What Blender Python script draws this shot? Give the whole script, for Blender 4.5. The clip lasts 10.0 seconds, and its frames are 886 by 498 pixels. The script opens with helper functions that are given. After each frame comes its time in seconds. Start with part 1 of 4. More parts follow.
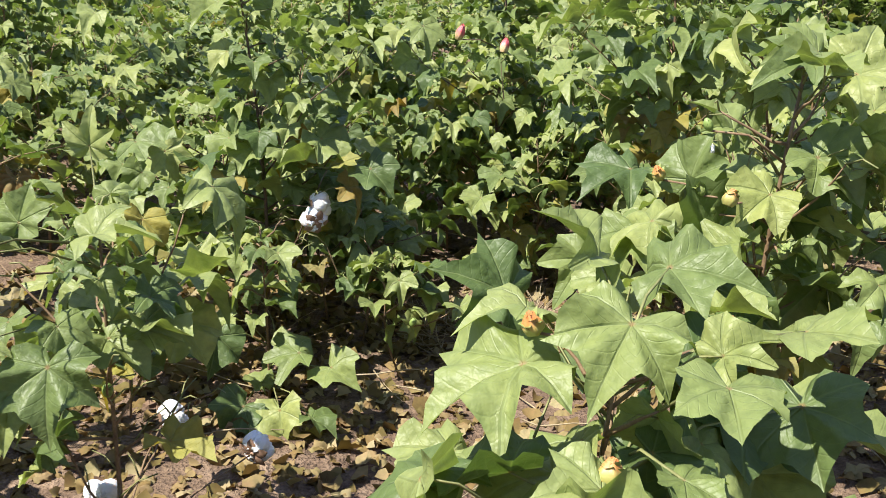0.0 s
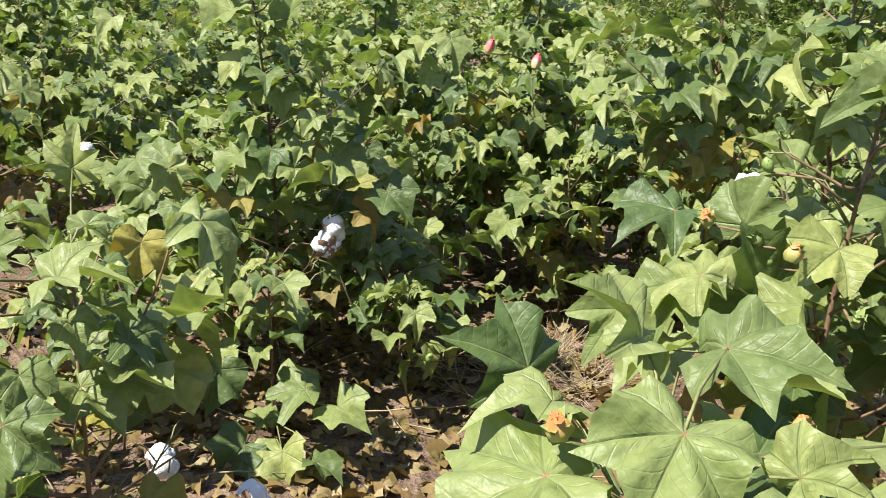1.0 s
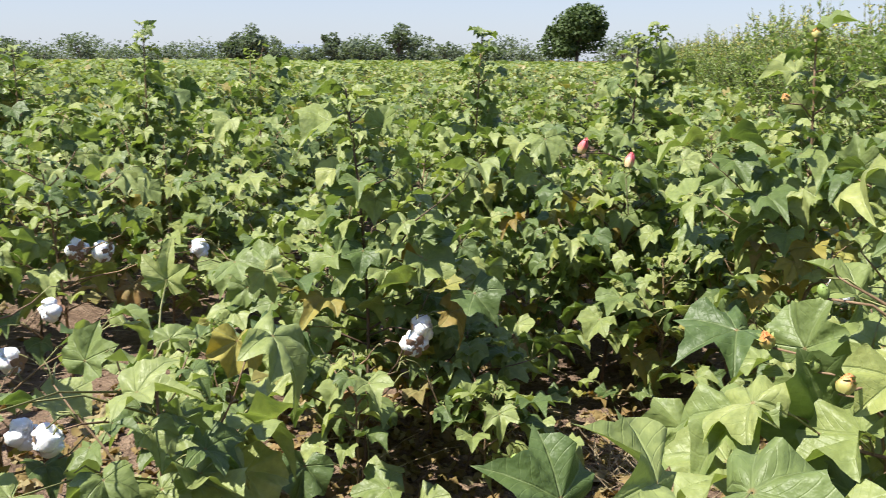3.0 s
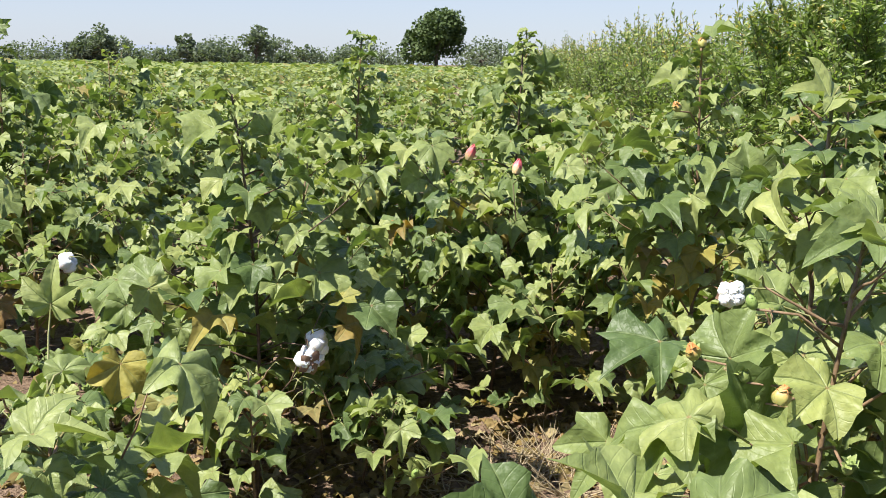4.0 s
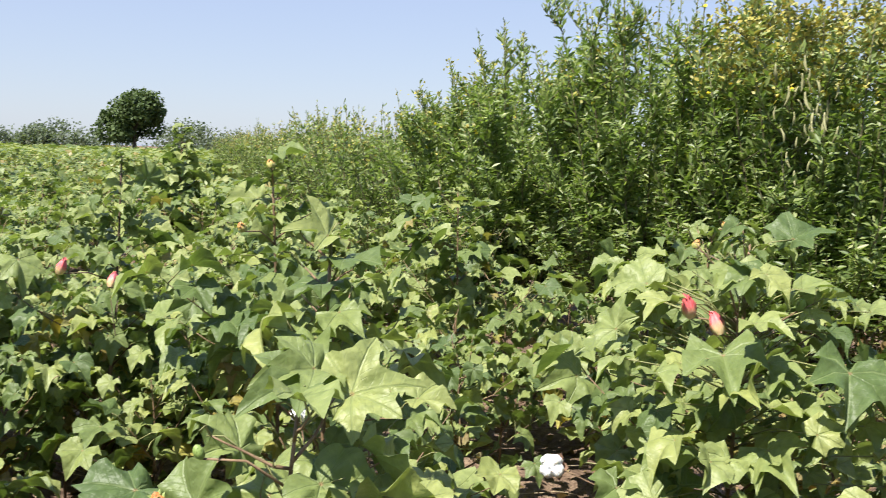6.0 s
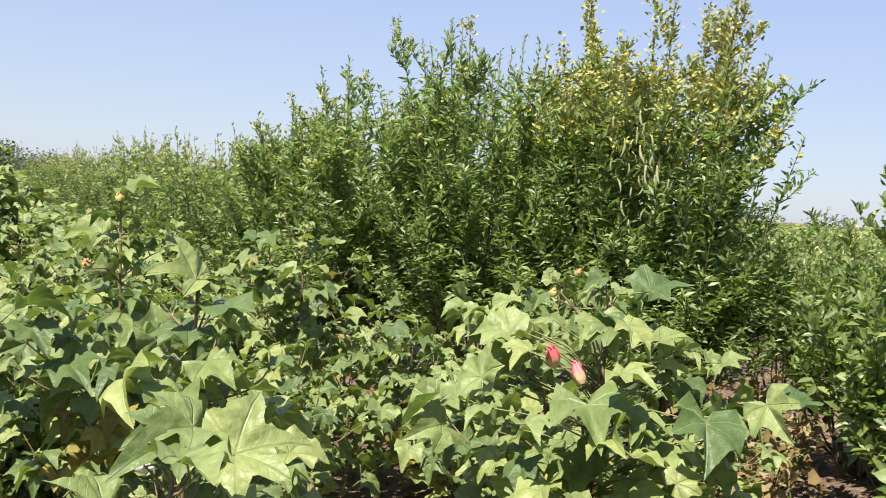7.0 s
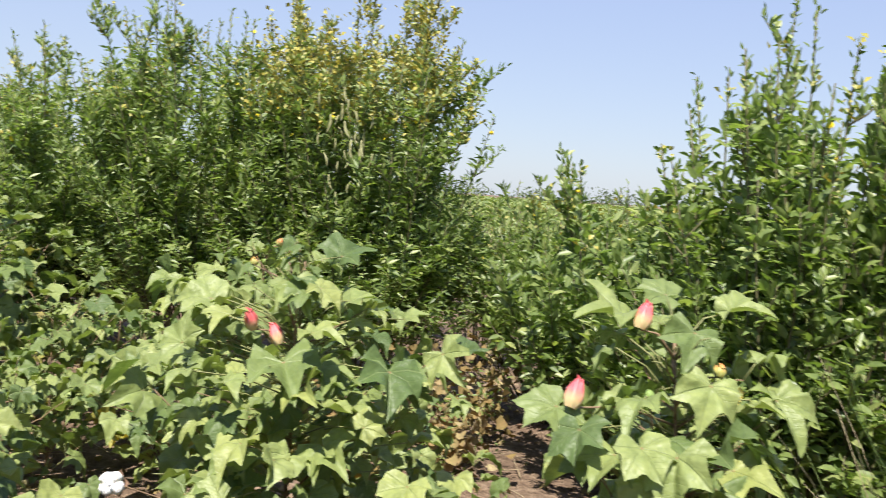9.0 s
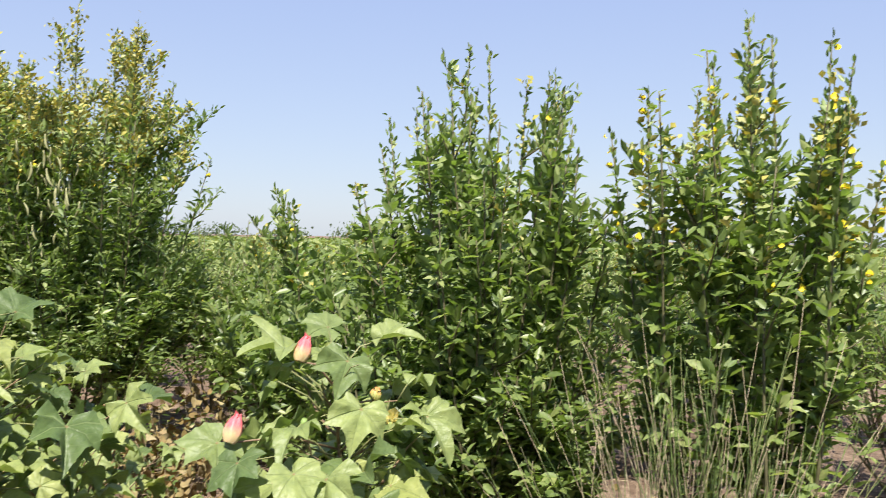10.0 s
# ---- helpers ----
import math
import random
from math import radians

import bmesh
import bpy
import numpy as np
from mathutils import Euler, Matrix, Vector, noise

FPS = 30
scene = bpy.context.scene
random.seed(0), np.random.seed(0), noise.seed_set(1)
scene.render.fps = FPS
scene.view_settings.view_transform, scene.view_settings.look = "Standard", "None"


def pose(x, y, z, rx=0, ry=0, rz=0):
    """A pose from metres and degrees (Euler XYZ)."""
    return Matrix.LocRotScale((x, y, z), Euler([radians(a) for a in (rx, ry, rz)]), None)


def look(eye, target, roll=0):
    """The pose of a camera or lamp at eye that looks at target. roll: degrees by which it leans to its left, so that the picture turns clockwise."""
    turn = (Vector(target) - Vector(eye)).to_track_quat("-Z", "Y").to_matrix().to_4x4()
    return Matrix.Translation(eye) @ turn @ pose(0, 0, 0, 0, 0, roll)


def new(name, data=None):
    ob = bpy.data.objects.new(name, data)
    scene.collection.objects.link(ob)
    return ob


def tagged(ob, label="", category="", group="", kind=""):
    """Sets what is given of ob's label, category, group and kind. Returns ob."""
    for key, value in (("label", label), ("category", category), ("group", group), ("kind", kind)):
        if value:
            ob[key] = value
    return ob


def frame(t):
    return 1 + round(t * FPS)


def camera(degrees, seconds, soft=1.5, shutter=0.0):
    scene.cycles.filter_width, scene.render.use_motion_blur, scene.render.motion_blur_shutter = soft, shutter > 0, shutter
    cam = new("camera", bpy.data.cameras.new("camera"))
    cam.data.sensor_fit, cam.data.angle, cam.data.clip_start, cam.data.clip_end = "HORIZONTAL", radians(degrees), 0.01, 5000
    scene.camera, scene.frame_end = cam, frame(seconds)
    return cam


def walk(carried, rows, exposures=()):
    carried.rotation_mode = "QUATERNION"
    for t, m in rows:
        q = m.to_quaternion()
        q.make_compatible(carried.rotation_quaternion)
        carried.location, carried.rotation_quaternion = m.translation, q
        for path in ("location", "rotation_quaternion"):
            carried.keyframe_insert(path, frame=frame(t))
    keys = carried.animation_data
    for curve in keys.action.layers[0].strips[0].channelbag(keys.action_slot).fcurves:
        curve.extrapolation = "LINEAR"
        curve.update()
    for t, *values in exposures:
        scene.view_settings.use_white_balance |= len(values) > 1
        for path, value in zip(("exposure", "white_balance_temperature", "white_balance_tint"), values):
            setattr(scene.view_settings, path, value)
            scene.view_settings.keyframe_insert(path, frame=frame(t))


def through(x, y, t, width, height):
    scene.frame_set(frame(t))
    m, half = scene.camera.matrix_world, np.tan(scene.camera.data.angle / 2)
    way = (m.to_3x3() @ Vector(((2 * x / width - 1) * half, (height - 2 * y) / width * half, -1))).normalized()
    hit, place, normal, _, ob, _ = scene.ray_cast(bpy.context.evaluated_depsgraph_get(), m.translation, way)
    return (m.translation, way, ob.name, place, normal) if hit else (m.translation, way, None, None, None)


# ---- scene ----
cam = camera(49.7, 10.0, soft=0.75, shutter=0.2)
METRES, EYE, TILT, LEAN, TURN = 1.3, 0.92, -16.2, -0.4, 0.0
ROWS = [
    (0.0, 0.0, 0.0, 0.0, 0.0, 0.0, -0.0),
    (0.5, -0.0052, 0.0966, 0.0235, -1.56, -1.02, -0.11),
    (1.0, 0.0096, 0.1166, 0.0362, 1.65, 0.47, -1.55),
    (1.5, 0.0506, 0.1219, 0.0434, 7.65, 0.04, -3.2),
    (2.0, 0.0834, 0.1042, 0.0529, 13.11, 1.64, -4.2),
    (2.5, 0.0987, 0.0764, 0.0643, 14.89, 4.16, -4.15),
    (3.0, 0.0664, 0.0863, 0.0744, 8.8, 4.88, -2.42),
    (4.5, 0.0019, 0.1266, 0.0952, -2.0, 5.33, -0.34),
    (5.0, 0.0878, 0.1146, 0.1144, -6.22, 5.66, 0.5),
    (5.5, 0.1721, 0.0937, 0.1311, -10.1, 7.78, 1.79),
    (6.0, 0.2272, 0.0738, 0.1404, -16.13, 9.81, 3.19),
    (7.5, 0.1538, 0.1269, 0.1679, -30.72, 11.49, 3.62),
    (8.0, 0.1413, 0.1276, 0.1663, -34.09, 11.06, 3.79),
    (8.5, 0.1328, 0.0949, 0.1588, -36.53, 10.14, 4.05),
    (9.0, 0.1567, 0.014, 0.1343, -42.87, 8.11, 7.44),
    (9.5, 0.1799, -0.062, 0.1175, -50.9, 6.89, 11.01),
    (10.0, 0.1818, -0.1112, 0.1096, -57.05, 7.73, 12.92),
]
walk(cam, [(t, pose(0, 0, EYE, TILT, LEAN, TURN) @ pose(METRES * x, METRES * y, METRES * z, 90 + pitch, roll, yaw)) for t, x, y, z, yaw, pitch, roll in ROWS])

# ---- world and sun ----
SUN_AZ, SUN_EL = radians(-124), radians(58)   # azimuth from +y, clockwise positive
world = bpy.data.worlds.new("sky")
scene.world = world
world.use_nodes = True
wn, wl = world.node_tree.nodes, world.node_tree.links
sky = wn.new("ShaderNodeTexSky")
sky.sky_type, sky.sun_disc = "NISHITA", False
sky.sun_elevation, sky.sun_rotation = SUN_EL, SUN_AZ
sky.air_density, sky.dust_density, sky.ozone_density = 1.0, 0.6, 3.0
# thin milky haze over the clear sky
split, lift, haze, veil = wn.new("ShaderNodeSeparateXYZ"), wn.new("ShaderNodeMath"), wn.new("ShaderNodeValToRGB"), wn.new("ShaderNodeMix")
wl.new(wn.new("ShaderNodeTexCoord").outputs["Generated"], split.inputs[0])
lift.operation = "MULTIPLY"
lift.inputs[1].default_value = 2.2
wl.new(split.outputs[2], lift.inputs[0])
wl.new(lift.outputs[0], haze.inputs[0])
haze.color_ramp.elements[0].color = (4.3, 4.75, 5.7, 1)
haze.color_ramp.elements[1].color = (2.45, 3.3, 6.5, 1)
veil.data_type = "RGBA"
veil.inputs[0].default_value = 0.7
wl.new(sky.outputs[0], veil.inputs[6])
wl.new(haze.outputs[0], veil.inputs[7])
wn["Background"].inputs["Strength"].default_value = 0.07
wl.new(veil.outputs[2], wn["Background"].inputs["Color"])
sun_data = bpy.data.lights.new("sun", "SUN")
sun_data.energy, sun_data.angle, sun_data.color = 5.0, radians(0.6), (1.0, 0.95, 0.86)
sun = new("sun", sun_data)
sun_dir = Vector((math.sin(SUN_AZ) * math.cos(SUN_EL), math.cos(SUN_AZ) * math.cos(SUN_EL), math.sin(SUN_EL)))
sun.matrix_world = look(sun_dir * 50, (0, 0, 0))
scene.view_settings.exposure = 1.15


# ---- materials ----
def material(name):
    m = bpy.data.materials.new(name)
    m.use_nodes = True
    n, l = m.node_tree.nodes, m.node_tree.links
    return m, n, l, n["Principled BSDF"], n["Material Output"]


def math_node(n, l, op, a, b=0.0, clamp=False):
    k = n.new("ShaderNodeMath")
    k.operation, k.use_clamp = op, clamp
    for socket, v in zip(k.inputs, (a, b)):
        if isinstance(v, (int, float)):
            socket.default_value = v
        else:
            l.new(v, socket)
    return k.outputs[0]


def ramp(n, l, value, stops):
    r = n.new("ShaderNodeValToRGB")
    while len(r.color_ramp.elements) < len(stops):
        r.color_ramp.elements.new(0.5)
    for e, (p, c) in zip(r.color_ramp.elements, stops):
        e.position, e.color = p, (*c, 1)
    l.new(value, r.inputs[0])
    return r.outputs[0]


def blend(n, l, fac, a, b, mode="MIX"):
    k = n.new("ShaderNodeMix")
    k.data_type, k.blend_type = "RGBA", mode
    for socket, v in ((k.inputs[0], fac), (k.inputs[6], a), (k.inputs[7], b)):
        if isinstance(v, (int, float)):
            socket.default_value = v
        elif isinstance(v, tuple):
            socket.default_value = (*v, 1)
        else:
            l.new(v, socket)
    return k.outputs[2]


def noise_node(n, l, scale, detail=3.0, coords=None, dims="3D"):
    k = n.new("ShaderNodeTexNoise")
    k.noise_dimensions = dims
    k.inputs["Scale"].default_value, k.inputs["Detail"].default_value = scale, detail
    if coords is not None:
        l.new(coords, k.inputs["Vector"])
    return k.outputs[0]


def bump(n, l, b, height, strength, distance):
    k = n.new("ShaderNodeBump")
    k.inputs["Strength"].default_value, k.inputs["Distance"].default_value = strength, distance
    l.new(height, k.inputs["Height"])
    l.new(k.outputs[0], b.inputs["Normal"])
    return k.outputs[0]


def leaf_material(name, stops, through=0.33, rough=0.48, island=False, veins=True, spec=0.4, glow=(1.0, 1.15, 0.48)):
    """A leaf: hue by piece, blotches, pale veins along the lobes, light shining through the blade."""
    m, n, l, b, out = material(name)
    if island:
        rnd = n.new("ShaderNodeNewGeometry").outputs["Random Per Island"]
    else:
        rnd = n.new("ShaderNodeObjectInfo").outputs["Random"]
    colour = ramp(n, l, rnd, stops)
    geo = n.new("ShaderNodeNewGeometry").outputs["Position"]
    colour = blend(n, l, math_node(n, l, "MULTIPLY", noise_node(n, l, 26, 4, geo), 0.55), colour, (0.10, 0.16, 0.035), "MIX")
    colour = blend(n, l, 0.35, colour, ramp(n, l, noise_node(n, l, 90, 2, geo), [(0.3, (0.35, 0.4, 0.3)), (0.7, (0.75, 0.75, 0.6))]), "OVERLAY")
    if veins:
        uv = n.new("ShaderNodeTexCoord").outputs["UV"]
        sep = n.new("ShaderNodeSeparateXYZ")
        l.new(uv, sep.inputs[0])
        x = math_node(n, l, "SUBTRACT", sep.outputs[0], 0.5)
        y = math_node(n, l, "SUBTRACT", sep.outputs[1], 0.5)
        angle = math_node(n, l, "ARCTAN2", x, y)
        off = math_node(n, l, "PINGPONG", math_node(n, l, "ABSOLUTE", angle), 0.455)
        radius = math_node(n, l, "SQRT", math_node(n, l, "ADD", math_node(n, l, "MULTIPLY", x, x), math_node(n, l, "MULTIPLY", y, y)))
        gap = math_node(n, l, "MULTIPLY", off, radius)
        vein = math_node(n, l, "SUBTRACT", 1.0, math_node(n, l, "MULTIPLY", gap, 95.0), True)
        side = math_node(n, l, "PINGPONG", math_node(n, l, "SUBTRACT", radius, math_node(n, l, "MULTIPLY", off, 0.35)), 0.045)
        side = math_node(n, l, "SUBTRACT", 1.0, math_node(n, l, "MULTIPLY", side, 120.0), True)
        vein = math_node(n, l, "MAXIMUM", vein, math_node(n, l, "MULTIPLY", side, 0.25))
        colour = blend(n, l, math_node(n, l, "MULTIPLY", vein, 0.42), colour, (0.28, 0.34, 0.15))
        joint = math_node(n, l, "SUBTRACT", 1.0, math_node(n, l, "MULTIPLY", radius, 38.0), True)
        colour = blend(n, l, math_node(n, l, "MULTIPLY", joint, 0.6), colour, (0.34, 0.10, 0.06))
        normal = bump(n, l, b, math_node(n, l, "ADD", math_node(n, l, "MULTIPLY", vein, -0.13), math_node(n, l, "ADD", math_node(n, l, "MULTIPLY", noise_node(n, l, 70, 3, geo), 0.35), noise_node(n, l, 24, 2, geo))), 0.8, 0.01)
    l.new(colour, b.inputs["Base Color"])
    b.inputs["Roughness"].default_value, b.inputs["Specular IOR Level"].default_value = rough, spec
    t = n.new("ShaderNodeBsdfTranslucent")
    l.new(blend(n, l, 1.0, colour, glow, "MULTIPLY"), t.inputs["Color"])
    mix = n.new("ShaderNodeMixShader")
    mix.inputs[0].default_value = through
    l.new(b.outputs[0], mix.inputs[1])
    l.new(t.outputs[0], mix.inputs[2])
    l.new(mix.outputs[0], out.inputs["Surface"])
    return m


def plain_material(name, a, b_colour, scale, rough=0.7, relief=0.3, distance=0.003, spec=0.3, through=0.0):
    m, n, l, b, out = material(name)
    geo = n.new("ShaderNodeTexCoord").outputs["Object"]
    f = noise_node(n, l, scale, 5, geo)
    g = noise_node(n, l, scale * 7, 3, geo)
    f = math_node(n, l, "ADD", math_node(n, l, "MULTIPLY", f, 0.65), math_node(n, l, "MULTIPLY", g, 0.35))
    l.new(ramp(n, l, f, [(0.33, a), (0.66, b_colour)]), b.inputs["Base Color"])
    b.inputs["Roughness"].default_value, b.inputs["Specular IOR Level"].default_value = rough, spec
    bump(n, l, b, f, relief, distance)
    if through:
        b.inputs["Subsurface Weight"].default_value = through
        b.inputs["Subsurface Radius"].default_value = (0.01, 0.008, 0.006)
        b.inputs["Subsurface Scale"].default_value = 1.0
    return m


COTTON_STOPS = [(0.0, (0.075, 0.11, 0.045)), (0.25, (0.16, 0.198, 0.078)), (0.5, (0.255, 0.288, 0.112)), (0.8, (0.315, 0.342, 0.143)), (0.98, (0.35, 0.36, 0.135))]
cotton_leaf = leaf_material("cotton_leaf", COTTON_STOPS)
FIELD_STOPS = COTTON_STOPS[:4] + [(0.93, (0.33, 0.34, 0.12)), (0.96, (0.34, 0.25, 0.11))]
cotton_foliage = leaf_material("cotton_foliage", FIELD_STOPS, island=True)
field_foliage = leaf_material("field_foliage", FIELD_STOPS, island=True, veins=False)
dry_leaf = leaf_material("dry_leaf", [(0.0, (0.14, 0.07, 0.035)), (0.4, (0.24, 0.13, 0.07)), (0.75, (0.31, 0.20, 0.125)), (1.0, (0.40, 0.31, 0.21))], 0.2, 0.8, True, False, 0.2, (1, 0.8, 0.5))
old_leaf = leaf_material("old_leaf", [(0.0, (0.27, 0.14, 0.07)), (0.3, (0.40, 0.33, 0.08)), (0.6, (0.34, 0.31, 0.10)), (0.8, (0.30, 0.20, 0.12)), (1.0, (0.42, 0.34, 0.21))], 0.35, 0.6, False, True, 0.3, (1.1, 0.9, 0.3))
PEA_STOPS = [(0.0, (0.10, 0.142, 0.048)), (0.4, (0.19, 0.248, 0.085)), (0.75, (0.285, 0.34, 0.125)), (1.0, (0.45, 0.47, 0.20))]
pea_leaf = leaf_material("pea_leaf", PEA_STOPS, 0.5, 0.42, True, False, 0.6)
pea_leaf_single = leaf_material("pea_leaf_single", PEA_STOPS, 0.5, 0.48, False, False, 0.5)
pea_tip = leaf_material("pea_tip", [(0.0, (0.18, 0.235, 0.10)), (0.5, (0.28, 0.33, 0.15)), (1.0, (0.44, 0.44, 0.20))], 0.35, 0.5, True, False, 0.4)
tree_foliage = leaf_material("tree_foliage", [(0.0, (0.035, 0.052, 0.025)), (0.6, (0.055, 0.075, 0.033)), (1.0, (0.085, 0.11, 0.05))], 0.2, 0.6, True, False, 0.3)
# far trees and hedges: bluish grey of distance haze mixed into the leaf colour
hazed_far_foliage = leaf_material("hazed_far_foliage", [(0.0, (0.11, 0.125, 0.12)), (0.6, (0.145, 0.16, 0.148)), (1.0, (0.18, 0.195, 0.178))], 0.4, 0.7, True, False, 0.2)
grass_green = leaf_material("grass_green", [(0.0, (0.09, 0.13, 0.04)), (0.6, (0.16, 0.20, 0.07)), (1.0, (0.34, 0.30, 0.15))], 0.3, 0.6, True, False, 0.3)
stem_red = plain_material("stem_red", (0.11, 0.07, 0.04), (0.27, 0.18, 0.105), 40, 0.6)
stem_green = plain_material("stem_green", (0.13, 0.14, 0.05), (0.24, 0.24, 0.10), 60, 0.55)
stem_dark = plain_material("stem_dark", (0.05, 0.032, 0.022), (0.14, 0.09, 0.06), 50, 0.65)
pea_stem = plain_material("pea_stem", (0.07, 0.065, 0.03), (0.15, 0.135, 0.07), 30, 0.6)
bark = plain_material("bark", (0.06, 0.05, 0.04), (0.15, 0.12, 0.09), 6, 0.85, 0.8, 0.03)
lint_white = plain_material("lint_white", (0.74, 0.75, 0.76), (0.86, 0.86, 0.85), 70, 0.95, 0.9, 0.006, 0.05, 0.15)
bur_brown = plain_material("bur_brown", (0.16, 0.09, 0.06), (0.34, 0.22, 0.15), 60, 0.75)


def petal_material(name, foot, tip_colour):
    """Petals that change colour from foot to tip."""
    m, n, l, b, out = material(name)
    sep = n.new("ShaderNodeSeparateXYZ")
    coords = n.new("ShaderNodeTexCoord").outputs["Object"]
    l.new(coords, sep.inputs[0])
    f = math_node(n, l, "ADD", math_node(n, l, "MULTIPLY", sep.outputs[2], 20.0), math_node(n, l, "MULTIPLY", noise_node(n, l, 90, 3, coords), 0.35))
    l.new(ramp(n, l, f, [(0.38, foot), (0.72, tip_colour)]), b.inputs["Base Color"])
    b.inputs["Roughness"].default_value = 0.5
    b.inputs["Subsurface Weight"].default_value = 0.3
    b.inputs["Subsurface Radius"].default_value = (0.01, 0.006, 0.005)
    return m


petal_pink = petal_material("petal_pink", (0.56, 0.42, 0.22), (0.60, 0.12, 0.13))
petal_cream = plain_material("petal_cream", (0.50, 0.40, 0.09), (0.58, 0.49, 0.17), 45, 0.5, 0.2, 0.002, 0.3, 0.3)
petal_orange = petal_material("petal_orange", (0.36, 0.34, 0.10), (0.52, 0.21, 0.07))
petal_yellow = plain_material("petal_yellow", (0.68, 0.52, 0.02), (0.78, 0.66, 0.05), 45, 0.5, 0.1, 0.002, 0.3, 0.2)
petal_faded = leaf_material("petal_faded", [(0.0, (0.38, 0.30, 0.07)), (0.5, (0.54, 0.45, 0.13)), (1.0, (0.58, 0.53, 0.28))], 0.35, 0.6, True, False, 0.2, (1.0, 0.9, 0.4))
bract_green = plain_material("bract_green", (0.16, 0.22, 0.06), (0.30, 0.34, 0.12), 60, 0.55)
boll_green = plain_material("boll_green", (0.16, 0.24, 0.06), (0.24, 0.32, 0.09), 80, 0.45)
pod_dry = plain_material("pod_dry", (0.20, 0.20, 0.09), (0.31, 0.30, 0.15), 60, 0.6)
clod_soil = plain_material("clod_soil", (0.10, 0.062, 0.042), (0.23, 0.155, 0.108), 22, 0.95, 0.8, 0.01, 0.1)
straw = plain_material("straw", (0.20, 0.15, 0.09), (0.40, 0.33, 0.21), 30, 0.7)


def soil_material():
    m, n, l, b, out = material("soil")
    geo = n.new("ShaderNodeNewGeometry").outputs["Position"]
    large, fine, grit = noise_node(n, l, 1.7, 5, geo), noise_node(n, l, 24, 6, geo), noise_node(n, l, 130, 3, geo)
    f = math_node(n, l, "ADD", math_node(n, l, "MULTIPLY", large, 0.45), math_node(n, l, "MULTIPLY", fine, 0.55))
    c = ramp(n, l, f, [(0.3, (0.075, 0.05, 0.036)), (0.5, (0.155, 0.107, 0.077)), (0.7, (0.29, 0.213, 0.155))])
    c = blend(n, l, 0.4, c, ramp(n, l, grit, [(0.35, (0.25, 0.25, 0.25)), (0.65, (0.8, 0.78, 0.72))]), "OVERLAY")
    l.new(c, b.inputs["Base Color"])
    b.inputs["Roughness"].default_value, b.inputs["Specular IOR Level"].default_value = 0.95, 0.1
    bump(n, l, b, math_node(n, l, "ADD", fine, math_node(n, l, "MULTIPLY", grit, 0.4)), 1.0, 0.03)
    return m


soil = soil_material()


# ---- mesh tools ----
class Pile:
    """Triangles gathered piece by piece into one mesh."""

    def __init__(self):
        self.v, self.t, self.uv, self.m, self.n = [], [], [], [], 0

    def add(self, v, t, uv=None, mat=0):
        v = np.asarray(v, float)
        self.v.append(v)
        self.t.append(np.asarray(t, int) + self.n)
        self.uv.append(np.asarray(uv, float) if uv is not None else np.zeros((len(v), 2)))
        self.m.append(np.full(len(t), mat, int))
        self.n += len(v)

    def many(self, template, mats, mat=0):
        """One template at many poses: mats is (k, 4, 4)."""
        v, t, uv = template
        mats = np.asarray(mats, float)
        if not len(mats):
            return
        k = len(mats)
        world_v = np.einsum("kij,nj->kni", mats[:, :3, :3], v) + mats[:, None, :3, 3]
        tri = (np.asarray(t)[None] + (np.arange(k) * len(v))[:, None, None]).reshape(-1, 3)
        self.add(world_v.reshape(-1, 3), tri, np.tile(uv, (k, 1)), mat)

    def tube(self, pts, radii, sides=5, mat=0):
        pts = np.asarray(pts, float)
        n = len(pts)
        way = np.gradient(pts, axis=0)
        way /= np.linalg.norm(way, axis=1)[:, None] + 1e-9
        ref = np.where(np.abs(way[:, 2:3]) > 0.9, np.array([[1.0, 0, 0]]), np.array([[0, 0, 1.0]]))
        a = np.cross(way, ref)
        a /= np.linalg.norm(a, axis=1)[:, None] + 1e-9
        b = np.cross(way, a)
        ang = np.arange(sides) * 2 * np.pi / sides
        ring = pts[:, None] + np.asarray(radii, float)[:, None, None] * (np.cos(ang)[None, :, None] * a[:, None] + np.sin(ang)[None, :, None] * b[:, None])
        tri = []
        for i in range(n - 1):
            for j in range(sides):
                p, q = i * sides + j, i * sides + (j + 1) % sides
                tri += [(p, q, p + sides), (q, q + sides, p + sides)]
        last = (n - 1) * sides
        tri += [(last, last + j, last + j + 1) for j in range(1, sides - 1)]
        tri += [(0, j + 1, j) for j in range(1, sides - 1)]
        self.add(ring.reshape(-1, 3), tri, None, mat)

    def mesh(self, name, materials, smooth=True):
        v, t = np.concatenate(self.v), np.concatenate(self.t)
        uv, mi = np.concatenate(self.uv), np.concatenate(self.m)
        me = bpy.data.meshes.new(name)
        me.vertices.add(len(v))
        me.vertices.foreach_set("co", v.ravel().astype(np.float32))
        me.loops.add(len(t) * 3)
        me.loops.foreach_set("vertex_index", t.ravel().astype(np.int32))
        me.polygons.add(len(t))
        me.polygons.foreach_set("loop_start", np.arange(0, len(t) * 3, 3, dtype=np.int32))
        me.polygons.foreach_set("material_index", mi.astype(np.int32))
        me.polygons.foreach_set("use_smooth", np.full(len(t), smooth))
        layer = me.uv_layers.new(name="UVMap")
        layer.data.foreach_set("uv", uv[t.ravel()].ravel().astype(np.float32))
        for mat in materials:
            me.materials.append(mat)
        me.update(calc_edges=True)
        return me


def part(name, mesh, parent, m=None, label=""):
    ob = new(name, mesh)
    ob.parent = parent
    if m is not None:
        ob.matrix_local = m
    return tagged(ob, label=label)


